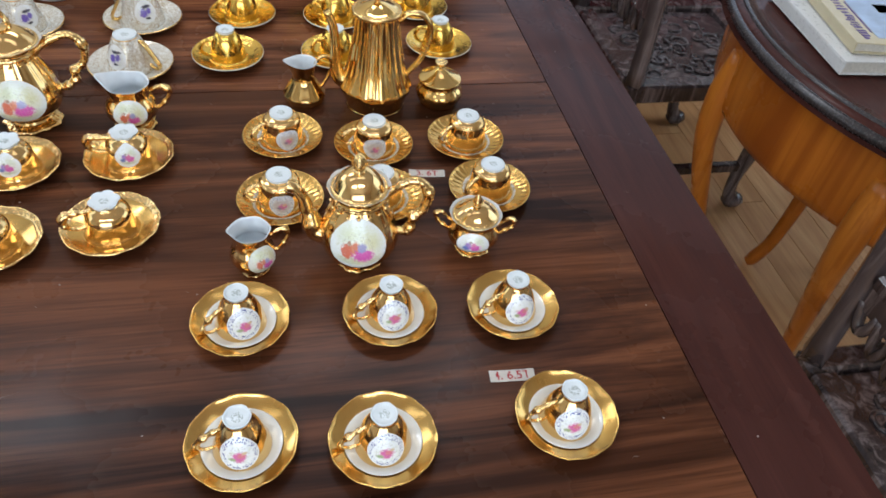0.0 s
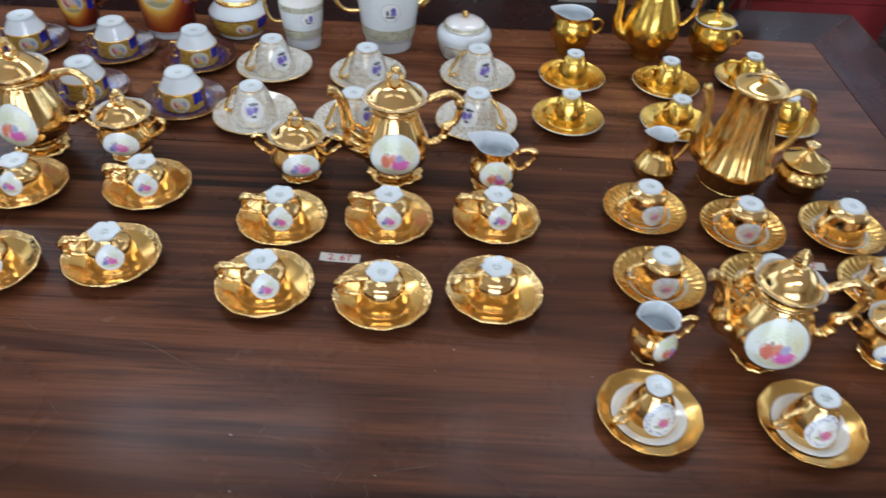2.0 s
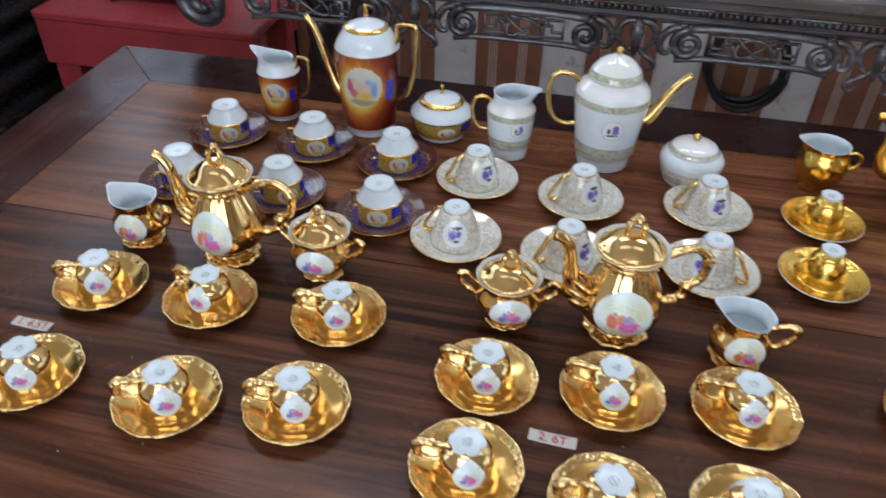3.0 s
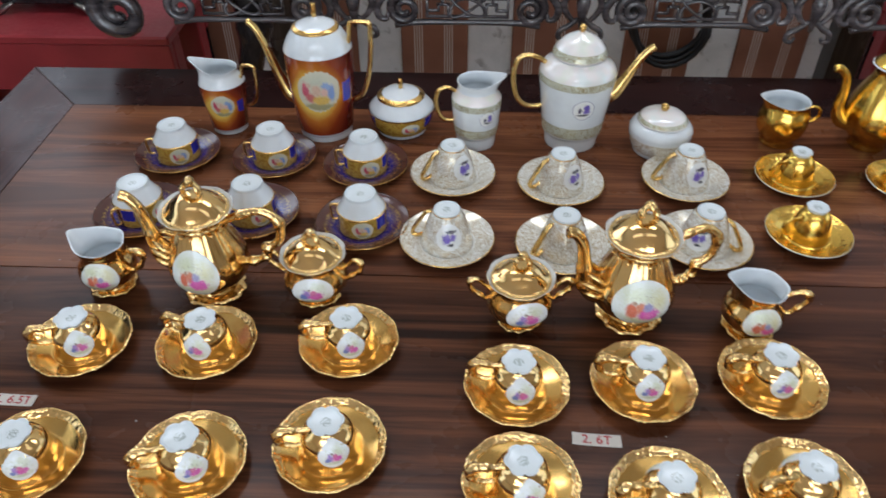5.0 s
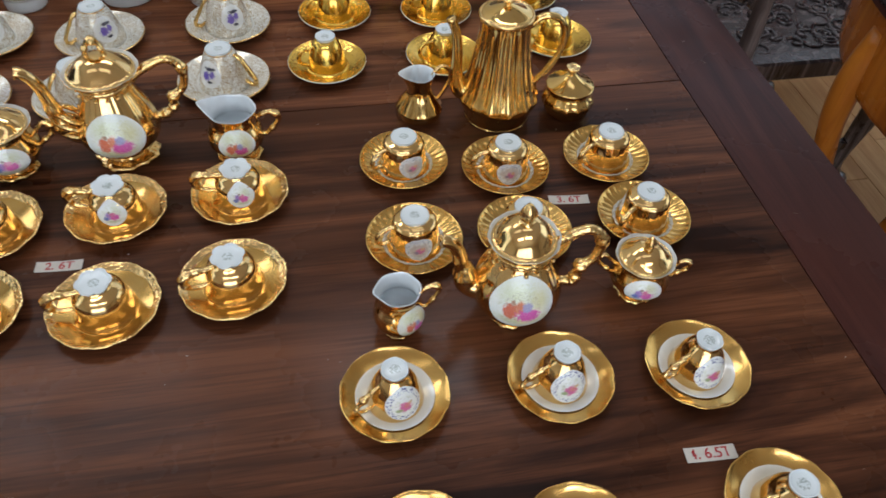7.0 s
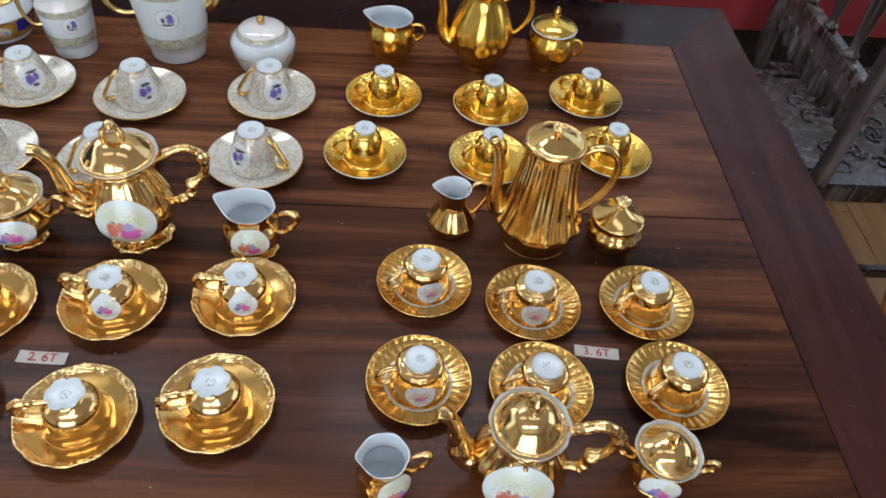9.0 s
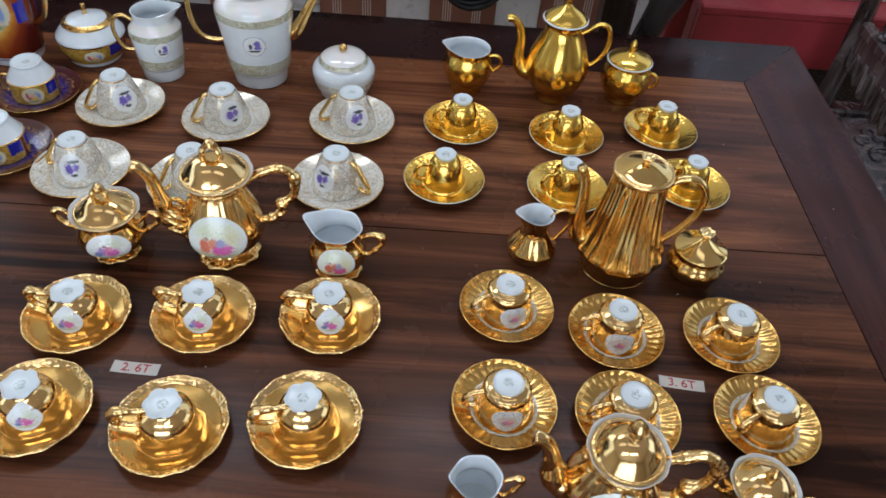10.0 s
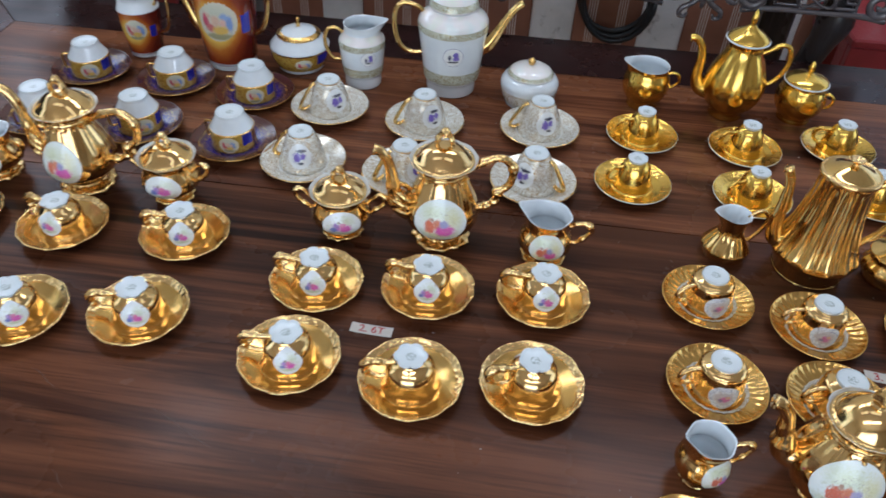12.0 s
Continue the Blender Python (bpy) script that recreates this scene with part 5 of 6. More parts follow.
part("base_band", band(WP, 0.031, 0.052), FILIGREE_BAND, wp, "gilt lace band near the base")
part("shoulder_band", band(WP, 0.123, 0.135), FILIGREE_BAND, wp, "gilt lace band at the shoulder")
part("shoulder", band(WP, 0.1355, 0.1595, 0.0005), LUSTRE, wp, "pearl lustre shoulder")
lid = part("lid", lathe([(0.0410, 0.1600), (0.0435, 0.1612), (0.0432, 0.1650), (0.0390, 0.1745), (0.0270, 0.1875), (0.0130, 0.1950), (0.0050, 0.1985), (0, 0.1988)], 56), LUSTRE, wp)
part("lid_band", lathe([(0.0440, 0.1640), (0.0432, 0.1670), (0.0408, 0.1730), (0.0396, 0.1744)], 56, 2), FILIGREE_BAND, lid)
part("knob", join(ball((0, 0, 0.2050), 0.0062, 12), lathe([(0.0042, 0.1975), (0.0030, 0.2000), (0.0034, 0.2015)], 12, 2)), GILT, lid, "round gold knob")
part("spout", tube([(0.052, 0, 0.082, 0.0120), (0.066, 0, 0.092, 0.0115), (0.080, 0, 0.116, 0.0090), (0.094, 0, 0.142, 0.0072), (0.108, 0, 0.162, 0.0062), (0.120, 0, 0.172, 0.0064)], 12, 5), GOLD_PALE, wp, "gold spout")
part("handle", tube([(-0.050, 0, 0.144, 0.0040), (-0.066, 0, 0.156, 0.0044), (-0.088, 0, 0.160, 0.0046), (-0.102, 0, 0.148, 0.0046), (-0.105, 0, 0.122, 0.0046), (-0.100, 0, 0.092, 0.0044), (-0.088, 0, 0.074, 0.0044), (-0.070, 0, 0.068, 0.0042), (-0.053, 0, 0.070, 0.0038)], 10, 5), GOLD_PALE, wp, "gold looped handle")
part("emblem", medallion(WP, -86, 0.090, 0.0180, 0.0185, 0.0006), EMBLEM, wp, "round violet and black emblem")
WC = [(0, 0.003), (0.028, 0.003), (0.0325, 0.001), (0.0335, 0.006), (0.0345, 0.022), (0.0365, 0.026), (0.0400, 0.060), (0.0415, 0.082), (0.0405, 0.090), (0.0345, 0.098), (0.0315, 0.106), (0.0325, 0.118)]
wh = tube([(-0.034, 0, 0.098, 0.0030), (-0.048, 0, 0.106, 0.0034), (-0.063, 0, 0.100, 0.0036), (-0.068, 0, 0.082, 0.0036), (-0.064, 0, 0.060, 0.0034), (-0.054, 0, 0.046, 0.0034), (-0.037, 0, 0.044, 0.0030)], 9, 5)
creamer(pose(-0.578, 1.486, TZ, 0, 0, 4), "white cream jug with pearl neck, gold handle and violet emblem", WC, WHITE, (0.022, 0.008, 0.016, 1), (wh, GOLD_PALE), WHITE, None,
        [("base_band", band(WC, 0.027, 0.043), FILIGREE_BAND), ("shoulder_band", band(WC, 0.078, 0.089), FILIGREE_BAND), ("emblem", medallion(WC, -66, 0.065, 0.0140, 0.0140, 0.0006), EMBLEM), ("shoulder", band(WC, 0.0895, 0.104, 0.0005), LUSTRE)], "white service")
WS = [(0, 0.003), (0.036, 0.003), (0.0410, 0.001), (0.0430, 0.006), (0.0490, 0.022), (0.0520, 0.036), (0.0520, 0.044), (0.0470, 0.052), (0.0400, 0.056)]
ws = thing("sugar_bowl", pose(-0.268, 1.474, TZ), "white round sugar bowl with gilt lace band and gold knob", "sugar bowl")
part("body", lathe(WS, 56, 3), WHITE, ws)
part("band", band(WS, 0.009, 0.034), FILIGREE, ws, "gilt lace band")
lid = part("lid", lathe([(0.0400, 0.0560), (0.0415, 0.0570), (0.0410, 0.0595), (0.0340, 0.0670), (0.0200, 0.0725), (0.0060, 0.0745), (0, 0.0747)], 56), LUSTRE, ws)
part("lid_band", lathe([(0.0412, 0.0592), (0.0395, 0.0618), (0.0372, 0.0645), (0.0366, 0.0648)], 56, 2), FILIGREE_BAND, lid)
part("knob", ball((0, 0, 0.0805), 0.0070, 12), GILT, lid, "round gold knob")

# ---- russet and cobalt service ----
BP = [(0, 0.003), (0.040, 0.003), (0.0450, 0.001), (0.0455, 0.012), (0.0470, 0.014), (0.0505, 0.050), (0.0545, 0.100), (0.0568, 0.150), (0.0560, 0.161), (0.0490, 0.176), (0.0400, 0.189), (0.0370, 0.192)]
bp = thing("coffee_pot", pose(-0.842, 1.518, TZ, 0, 0, -4), "tall russet and amber coffee pot with white shoulder and painted scene", "coffee pot")
part("body", lathe(BP, 64, 3), WHITE, bp)
part("painted_band", band(BP, 0.016, 0.159, 0.0006, 72), BANDED, bp, "russet and amber glaze with blue panels")
lid = part("lid", lathe([(0.0370, 0.1900), (0.0375, 0.1925), (0.0330, 0.1960), (0.0220, 0.2010), (0.0080, 0.2050), (0.0035, 0.2090), (0, 0.2090)], 56), WHITE, bp)
part("lid_band", lathe([(0.0378, 0.1905), (0.0385, 0.1925), (0.0350, 0.1955), (0.0320, 0.1970)], 56, 2), GILT, lid)
part("knob", lathe([(0.0034, 0.2070), (0.0036, 0.2120), (0.0046, 0.2160), (0.0040, 0.2290), (0.0030, 0.2310), (0, 0.2312)], 14), GILT, lid, "slim gold knob")
part("spout", tube([(-0.046, 0, 0.062, 0.0125), (-0.060, 0, 0.072, 0.0118), (-0.074, 0, 0.106, 0.0090), (-0.086, 0, 0.146, 0.0070), (-0.100, 0, 0.182, 0.0058), (-0.114, 0, 0.198, 0.0058)], 12, 5), GOLD_PALE, bp, "gold spout")
part("handle", tube([(0.046, 0, 0.164, 0.0036), (0.054, 0, 0.172, 0.0038), (0.056, 0, 0.194, 0.0038), (0.060, 0, 0.202, 0.0038), (0.084, 0, 0.203, 0.0040), (0.090, 0, 0.198, 0.0040), (0.088, 0, 0.150, 0.0042), (0.082, 0, 0.110, 0.0044), (0.070, 0, 0.076, 0.0046), (0.052, 0, 0.062, 0.0040)], 10, 4), GOLD_PALE, bp, "gold angular handle")
part("medallion", medallion(BP, -82, 0.102, 0.0420, 0.0420, 0.0016), PAINT_E, bp, "large round painted scene")
BC = [(0, 0.003), (0.026, 0.003), (0.0300, 0.001), (0.0305, 0.008), (0.0315, 0.010), (0.0350, 0.046), (0.0388, 0.084), (0.0385, 0.093), (0.0315, 0.104), (0.0288, 0.110), (0.0295, 0.117)]
bh = tube([(0.032, 0, 0.098, 0.0028), (0.038, 0, 0.104, 0.0030), (0.040, 0, 0.118, 0.0030), (0.044, 0, 0.122, 0.0030), (0.058, 0, 0.121, 0.0032), (0.062, 0, 0.114, 0.0032), (0.060, 0, 0.080, 0.0034), (0.052, 0, 0.054, 0.0034), (0.036, 0, 0.044, 0.0030)], 9, 4)
creamer(pose(-1.016, 1.521, TZ, 0, 0, -4), "russet and amber cream jug with white neck and gold handle", BC, WHITE, (0.026, 0.014, 0.022), (bh, GOLD_PALE), WHITE, (-78, 0.060, 0.0245, 0.0235, PAINT_E),
        [("painted_band", band(BC, 0.011, 0.092, 0.0006, 72), BANDED)], "russet service")
BS = [(0, 0.003), (0.038, 0.003), (0.0430, 0.001), (0.0450, 0.008), (0.0535, 0.024), (0.0562, 0.042), (0.0545, 0.048), (0.0440, 0.060), (0.0405, 0.064)]
bs = thing("sugar_bowl", pose(-0.709, 1.528, TZ), "white and cobalt sugar bowl with gilt band and slim gold knob", "sugar bowl")
part("body", lathe(BS, 56, 3), WHITE, bs)
part("painted_band", band(BS, 0.008, 0.042, 0.0006, 72), CUP_BAND, bs, "gilt band with cobalt panels")
part("gilt_line", band(BS, 0.0415, 0.0440, 0.0010), GILT, bs)
lid = part("lid", lathe([(0.0400, 0.0640), (0.0405, 0.0660), (0.0330, 0.0700), (0.0180, 0.0745), (0.0060, 0.0770), (0.0035, 0.0790), (0, 0.0790)], 56), WHITE, bs)
part("lid_band", lathe([(0.0408, 0.0645), (0.0410, 0.0662), (0.0350, 0.0695), (0.0325, 0.0706)], 56, 2), GILT, lid)
part("knob", lathe([(0.0036, 0.0770), (0.0038, 0.0820), (0.0044, 0.0860), (0.0038, 0.0950), (0.0025, 0.0965), (0, 0.0966)], 14), GILT, lid, "slim gold knob")
part("medallion", medallion(BS, -68, 0.0250, 0.0170, 0.0130, 0.0016), PAINT_E, bs, "painted scene on the band")


# ---- price labels ----
def price_label(words, x, y, turn, w=0.054, d=0.016):
    lab = thing("price_label", pose(x, y, TZ, 0, 0, turn), "strip of white paper tape with red handwritten " + words, "label", "price labels")
    g = Geo()
    n = 8
    vs, fs = [], []
    for i in range(n + 1):
        u = -w / 2 + w * i / n
        lift = 0.0006 + 0.0009 * (2 * i / n - 1) ** 4
        for v in (-d / 2, d / 2):
            vs += [(u, v, lift), (u, v, lift + 0.0003)]
    for i in range(n):
        a = 4 * i
        fs += [(a, a + 2, a + 6, a + 4), (a + 1, a + 5, a + 7, a + 3), (a, a + 4, a + 5, a + 1), (a + 2, a + 3, a + 7, a + 6)]
    fs += [(0, 1, 3, 2), (4 * n, 4 * n + 2, 4 * n + 3, 4 * n + 1)]
    part("paper", g.add(vs, fs), PAPER, lab, "", False)
    cu = bpy.data.curves.new("lettering", "FONT")
    cu.body, cu.size, cu.extrude, cu.align_x, cu.align_y, cu.offset = words, 0.0158, 0.0001, "CENTER", "CENTER", 0.00015
    tmp = new("lettering", cu)
    me = bpy.data.meshes.new_from_object(tmp.evaluated_get(bpy.context.evaluated_depsgraph_get()))
    bpy.data.objects.remove(tmp)
    me.materials.clear()
    me.materials.append(INK)
    ob = new("lettering", me)
    ob.parent = lab
    ob.matrix_basis = pose(0, 0, 0.00105)
    tagged(ob, "red handwritten " + words)
    return lab


price_label("1. 6.5T", -1.115, 0.905, -2)
price_label("2. 6T", -0.438, 0.875, -3)
price_label("3. 6T", 0.203, 0.898, -6)
price_label("4. 6.5T", 0.240, 0.521, -3)


# ---- carved console behind the table ----
console = thing("console_table", pose(0, 0, 0), "long blackened console table with carved scrolled apron", "table")
CX0, CX1, CY = -1.42, 0.42, 1.79
part("top", box(CX0 - 0.04, CX1 + 0.04, CY - 0.045, 2.22, 0.955, 0.99, 0.008), WOOD_BLACK, console, "", False)
part("moulding", join(box(CX0, CX1, CY - 0.022, CY + 0.03, 0.936, 0.955, 0.004), box(CX0, CX1, CY - 0.012, CY + 0.03, 0.908, 0.918, 0.003)), WOOD_BLACK, console, "", False)
beads = Geo()
for i in range(int((CX1 - CX0) / 0.0125)):
    b0 = ball((CX0 + 0.006 + i * 0.0125, CY - 0.012, 0.927), 0.0052, 6, (0.8, 0.8, 1.2))
    beads.add(b0.v, b0.f)
part("beaded_moulding", beads, WOOD_BLACK, console)
part("apron_rail", box(CX0, CX1, CY + 0.004, CY + 0.022, 0.896, 0.910, 0.003), WOOD_BLACK, console, "", False)


def spiral(cx, cz, r, turns, flip, w, y=CY):
    pts = []
    for i in range(int(turns * 10) + 1):
        f = i / (turns * 10)
        a = radians(90) + flip * f * turns * TAU
        rr = r * (1 - 0.82 * f)
        pts.append((cx + rr * math.cos(a), y - 0.004 * f, cz + rr * math.sin(a), w * (1 - 0.45 * f)))
    return tube(pts, 8, 2)


def fret(x0, x1, z0, z1, w, y):
    """Two rails with mirrored key hooks at both sides of an open middle."""
    bars = [box(x0, x1, y - w, y + w, z1 - w, z1 + w, 0.001), box(x0, x1, y - w, y + w, z0 - w, z0 + w, 0.001)]
    c, h, zm = (x0 + x1) / 2, (x1 - x0) / 2, (z0 + z1) / 2
    for sx in (-1, 1):
        for u0, u1, za, zb in ((0.47, 0.47, z0, zm + 0.006), (0.47, 0.72, zm + 0.006, zm + 0.006), (0.72, 0.72, zm - 0.006, zm + 0.006), (0.72, 1.0, zm - 0.006, zm - 0.006), (1.0, 1.0, z0, z1), (0.62, 0.62, zm + 0.006, z1)):
            a, b = sorted((c + sx * h * u0, c + sx * h * u1))
            bars.append(box(a - w, b + w, y - w, y + w, za - w, zb + w, 0.001))
    return join(*bars)


for x0 in (-1.166, -0.722, -0.278, 0.166):
    x1 = x0 + 0.246
    part("scroll", spiral(x0, 0.860, 0.031, 1.7, 1, 0.0095), WOOD_BLACK, console, "carved spiral scroll")
    part("scroll", spiral(x1, 0.860, 0.031, 1.7, -1, 0.0095), WOOD_BLACK, console, "carved spiral scroll")
    part("scroll_bar", tube([(x0, CY, 0.891, 0.0085), (x0 + 0.06, CY - 0.002, 0.896, 0.008), (x1 - 0.06, CY - 0.002, 0.896, 0.008), (x1, CY, 0.891, 0.0085)], 8, 4), WOOD_BLACK, console)
    part("fretwork", fret(x0 + 0.044, x1 - 0.044, 0.846, 0.882, 0.0028, CY - 0.001), WOOD_BLACK, console, "carved key fretwork")
    cx = (x0 + x1) / 2
    knot = tube([(cx + 0.034 * math.sin(3 * a + 0.4), CY - 0.006 + 0.003 * math.cos(7 * a), 0.865 + 0.0185 * math.sin(4 * a), 0.0030) for a in np.linspace(0, TAU, 73)], 6, 1)
    part("knot", knot, WOOD_BLACK, console, "carved interlaced knot")
    part("lower_bar", tube([(x0 - 0.02, CY, 0.826, 0.006), (x0 + 0.03, CY - 0.002, 0.834, 0.0065), (x0 + 0.123, CY - 0.002, 0.8345, 0.0055), (x1 - 0.03, CY - 0.002, 0.834, 0.0065), (x1 + 0.02, CY, 0.826, 0.006)], 8, 4), WOOD_BLACK, console)
    xd = x1 + 0.099
    leaf = tube([(xd, CY - 0.008, 0.906, 0.006), (xd, CY - 0.013, 0.884, 0.014), (xd, CY - 0.012, 0.860, 0.010), (xd, CY - 0.006, 0.826, 0.004)], 9, 5)
    for sx in (-1, 1):
        for curl in ([(0.082, 0.897, 0.007), (0.060, 0.888, 0.008), (0.046, 0.866, 0.008), (0.050, 0.846, 0.007), (0.064, 0.842, 0.005), (0.066, 0.855, 0.003)],
                     [(0.004, 0.902, 0.006), (0.026, 0.896, 0.0075), (0.036, 0.874, 0.007), (0.026, 0.852, 0.006), (0.010, 0.838, 0.004)],
                     [(0.006, 0.846, 0.005), (0.022, 0.832, 0.006), (0.038, 0.822, 0.006), (0.042, 0.808, 0.005), (0.030, 0.804, 0.004), (0.026, 0.813, 0.003)]):
            c0 = tube([(xd + sx * u, CY - 0.006, z, w) for u, z, w in curl], 7, 5)
            leaf.add(c0.v, c0.f)
    if x0 < 0.1:
        part("leaf_drop", leaf, WOOD_BLACK, console, "carved leaf drop")
for x in (-1.06, 0.34):
    part("leg", knotted([(x, CY + 0.05, 0.905, 0.034), (x + 0.018, CY + 0.05, 0.80, 0.030), (x - 0.012, CY + 0.05, 0.66, 0.026), (x + 0.008, CY + 0.05, 0.50, 0.024), (x - 0.006, CY + 0.05, 0.30, 0.024), (x, CY + 0.05, 0.12, 0.026), (x, CY + 0.05, 0.0, 0.034)],
                        [(x + 0.018, 0.80, 0.010, 0.03), (x - 0.012, 0.64, 0.008, 0.03), (x, 0.30, 0.008, 0.03)], 12, 6), CONSOLE_LEG, console, "black twisted leg")
    part("leg", box(x - 0.04, x + 0.04, 2.12, 2.20, 0.0, 0.955, 0.01), CONSOLE_LEG, console, "", False)
part("end_scroll", spiral(-1.30, 0.845, 0.055, 1.6, 1, 0.02, CY + 0.01), WOOD_BLACK, console, "large carved end scroll")


# ---- striped and marble cladding on the back wall ----
strip = box(-0.1, 0.1, -0.016, 0.0, 0.0, 1.12, 0.004)
slab = box(-0.066, 0.066, -0.008, 0.0, 0.0, 1.12, 0.002)
strip_me = mesh("striped_panel", strip.v, strip.f, STRIPES, strip.uv, False)
slab_me = mesh("marble_panel", slab.v, slab.f, MARBLE, slab.uv, False)
for k in range(-6, 8):
    x = -0.704 + 0.333 * k
    for nm, me, dx in (("striped_panel", strip_me, 0), ("marble_panel", slab_me, 0.1665)):
        ob = new(nm, me)
        ob.parent = wall_n
        ob.matrix_basis = pose(x + dx, 2.5, 0)

winding = []
for i in range(6 * 24 + 1):
    a, k = TAU * i / 24, i / 24
    rr = 0.105 + 0.004 * math.sin(2.3 * k * TAU / 6)
    winding.append((-0.03 + rr * math.cos(a) + 0.002 * k, 2.470 - 0.010 * (k % 2) - 0.003 * k, 0.56 + (rr + 0.005 * k) * math.sin(a), 0.0072))
coil = tube(winding, 7, 1)
tagged(part("cable_coil", coil, CABLE), "black coiled cable hanging against the striped wall", "cable")


# ---- red lacquer benches ----
def lacquer_bench(x0, x1, label):
    b = thing("bench", pose(0, 0, 0), label, "bench", "red lacquer benches")
    y0, y1 = 2.15, 2.47
    part("top", box(x0, x1, y0, y1, 0.600, 0.625, 0.005), LACQUER, b, "", False)
    part("front_rail", box(x0 + 0.003, x1 - 0.003, y0 + 0.004, y0 + 0.03, 0.465, 0.600, 0.003), LACQUER, b, "", False)
    part("back_rail", box(x0 + 0.003, x1 - 0.003, y1 - 0.03, y1 - 0.004, 0.52, 0.600, 0.003), LACQUER, b, "", False)
    # black board added to stand in for the dark shadow below the bench
    part("back_board", box(x0 + 0.01, x1 - 0.01, y1 - 0.003, y1, 0.02, 0.600, 0.001), BLACK, b, "added black board in place of the shadow under the seat", False)
    for x in (x0 + 0.003, x1 - 0.083):
        for y in (y0 + 0.0315, y1 - 0.09):
            part("leg", box(x, x + 0.08, y, y + 0.055, 0, 0.600, 0.004), LACQUER, b, "", False)
    return b


lacquer_bench(-2.06, -1.37, "dark red lacquer bench beside the black cabinet")
lacquer_bench(0.55, 1.75, "dark red lacquer bench behind the carved chair")
casket = thing("casket", pose(-1.745, 2.365, 0.625), "dark green casket with silver scrolled feet on the red bench", "box")
part("body", box(-0.125, 0.125, -0.075, 0.075, 0.024, 0.13, 0.006), BLACK, casket, "", False)
part("lid", box(-0.13, 0.13, -0.08, 0.08, 0.132, 0.165, 0.008), BLACK, casket, "", False)
for sx in (-1, 1):
    for sy in (-1, 1):
        part("foot", knotted([(sx * 0.085, sy * 0.080, 0.030, 0.006), (sx * 0.108, sy * 0.082, 0.020, 0.009), (sx * 0.122, sy * 0.084, 0.0085, 0.008), (sx * 0.134, sy * 0.084, 0.007, 0.006)], [(sx * 0.134, 0.007, 0.001, 0.004)], 8, 4), STEEL, casket, "silver scrolled foot")
parcel = thing("parcel", pose(1.05, 2.33, 0.625, 0, 0, 4), "flat pale cardboard parcel on the red bench", "box")
part("carton", box(-0.16, 0.16, -0.09, 0.09, 0, 0.05, 0.004), PAPER, parcel, "", False)
bowl = tagged(part("dark_bowl", lathe([(0, 0.0), (0.03, 0.0), (0.055, 0.02), (0.06, 0.04), (0.052, 0.055), (0.046, 0.055), (0.05, 0.04), (0, 0.012)], 28).moved(pose(0.74, 2.31, 0.625)), BLACK), "small dark round bowl on the red bench", "bowl")

# ---- black cabinet with studded front ----
cab = thing("cabinet", pose(0, 0, 0), "black lacquer cabinet with silver studded panel and ribbed mouldings", "cabinet")
FX = -2.15
part("carcass", box(-2.75, FX, 0.9, 2.46, 0.06, 1.5, 0.006), BLACK, cab, "", False)
for z, r in ((0.60, 0.030), (0.525, 0.034), (0.435, 0.038), (0.345, 0.030)):
    part("moulding", tube([(FX + 0.004, 0.9, z, r), (FX + 0.004, 2.46, z, r)], 14, 1), BLACK, cab)
studs = Geo()
for j in range(9):
    for i in range(34):
        s0 = ball((FX + 0.004, 1.16 + 0.038 * i + 0.019 * (j % 2), 0.665 + 0.033 * j), 0.014, 7, (0.7, 1, 1))
        studs.add(s0.v, s0.f)
part("stud_panel", studs, STEEL, cab, "silver panel of round studs")
orn = Geo()
for i in range(14):
    s0 = tube([(FX + 0.01, 1.0 + 0.1 * i, 0.26, 0.008), (FX + 0.025, 1.03 + 0.1 * i, 0.29, 0.011), (FX + 0.02, 1.06 + 0.1 * i, 0.25, 0.009), (FX + 0.01, 1.085 + 0.1 * i, 0.28, 0.007)], 7, 3)
    orn.add(s0.v, s0.f)
part("ornament", orn, STEEL, cab, "silver carved scroll ornament")
part("base_strip", box(FX - 0.01, FX + 0.03, 0.9, 2.46, 0.06, 0.22, 0.006), BRASS, cab, "dull brass base strip", False)


# ---- carved chairs beside the table ----
def turned(z0, z1, r):
    L = z1 - z0
    return [(r * 0.6, z0), (r * 1.25, z0 + 0.03 * L), (r * 0.7, z0 + 0.08 * L), (r * 0.8, z0 + 0.2 * L), (r * 1.15, z0 + 0.45 * L), (r * 0.8, z0 + 0.75 * L), (r * 1.3, z0 + 0.9 * L), (r * 0.6, z1)]


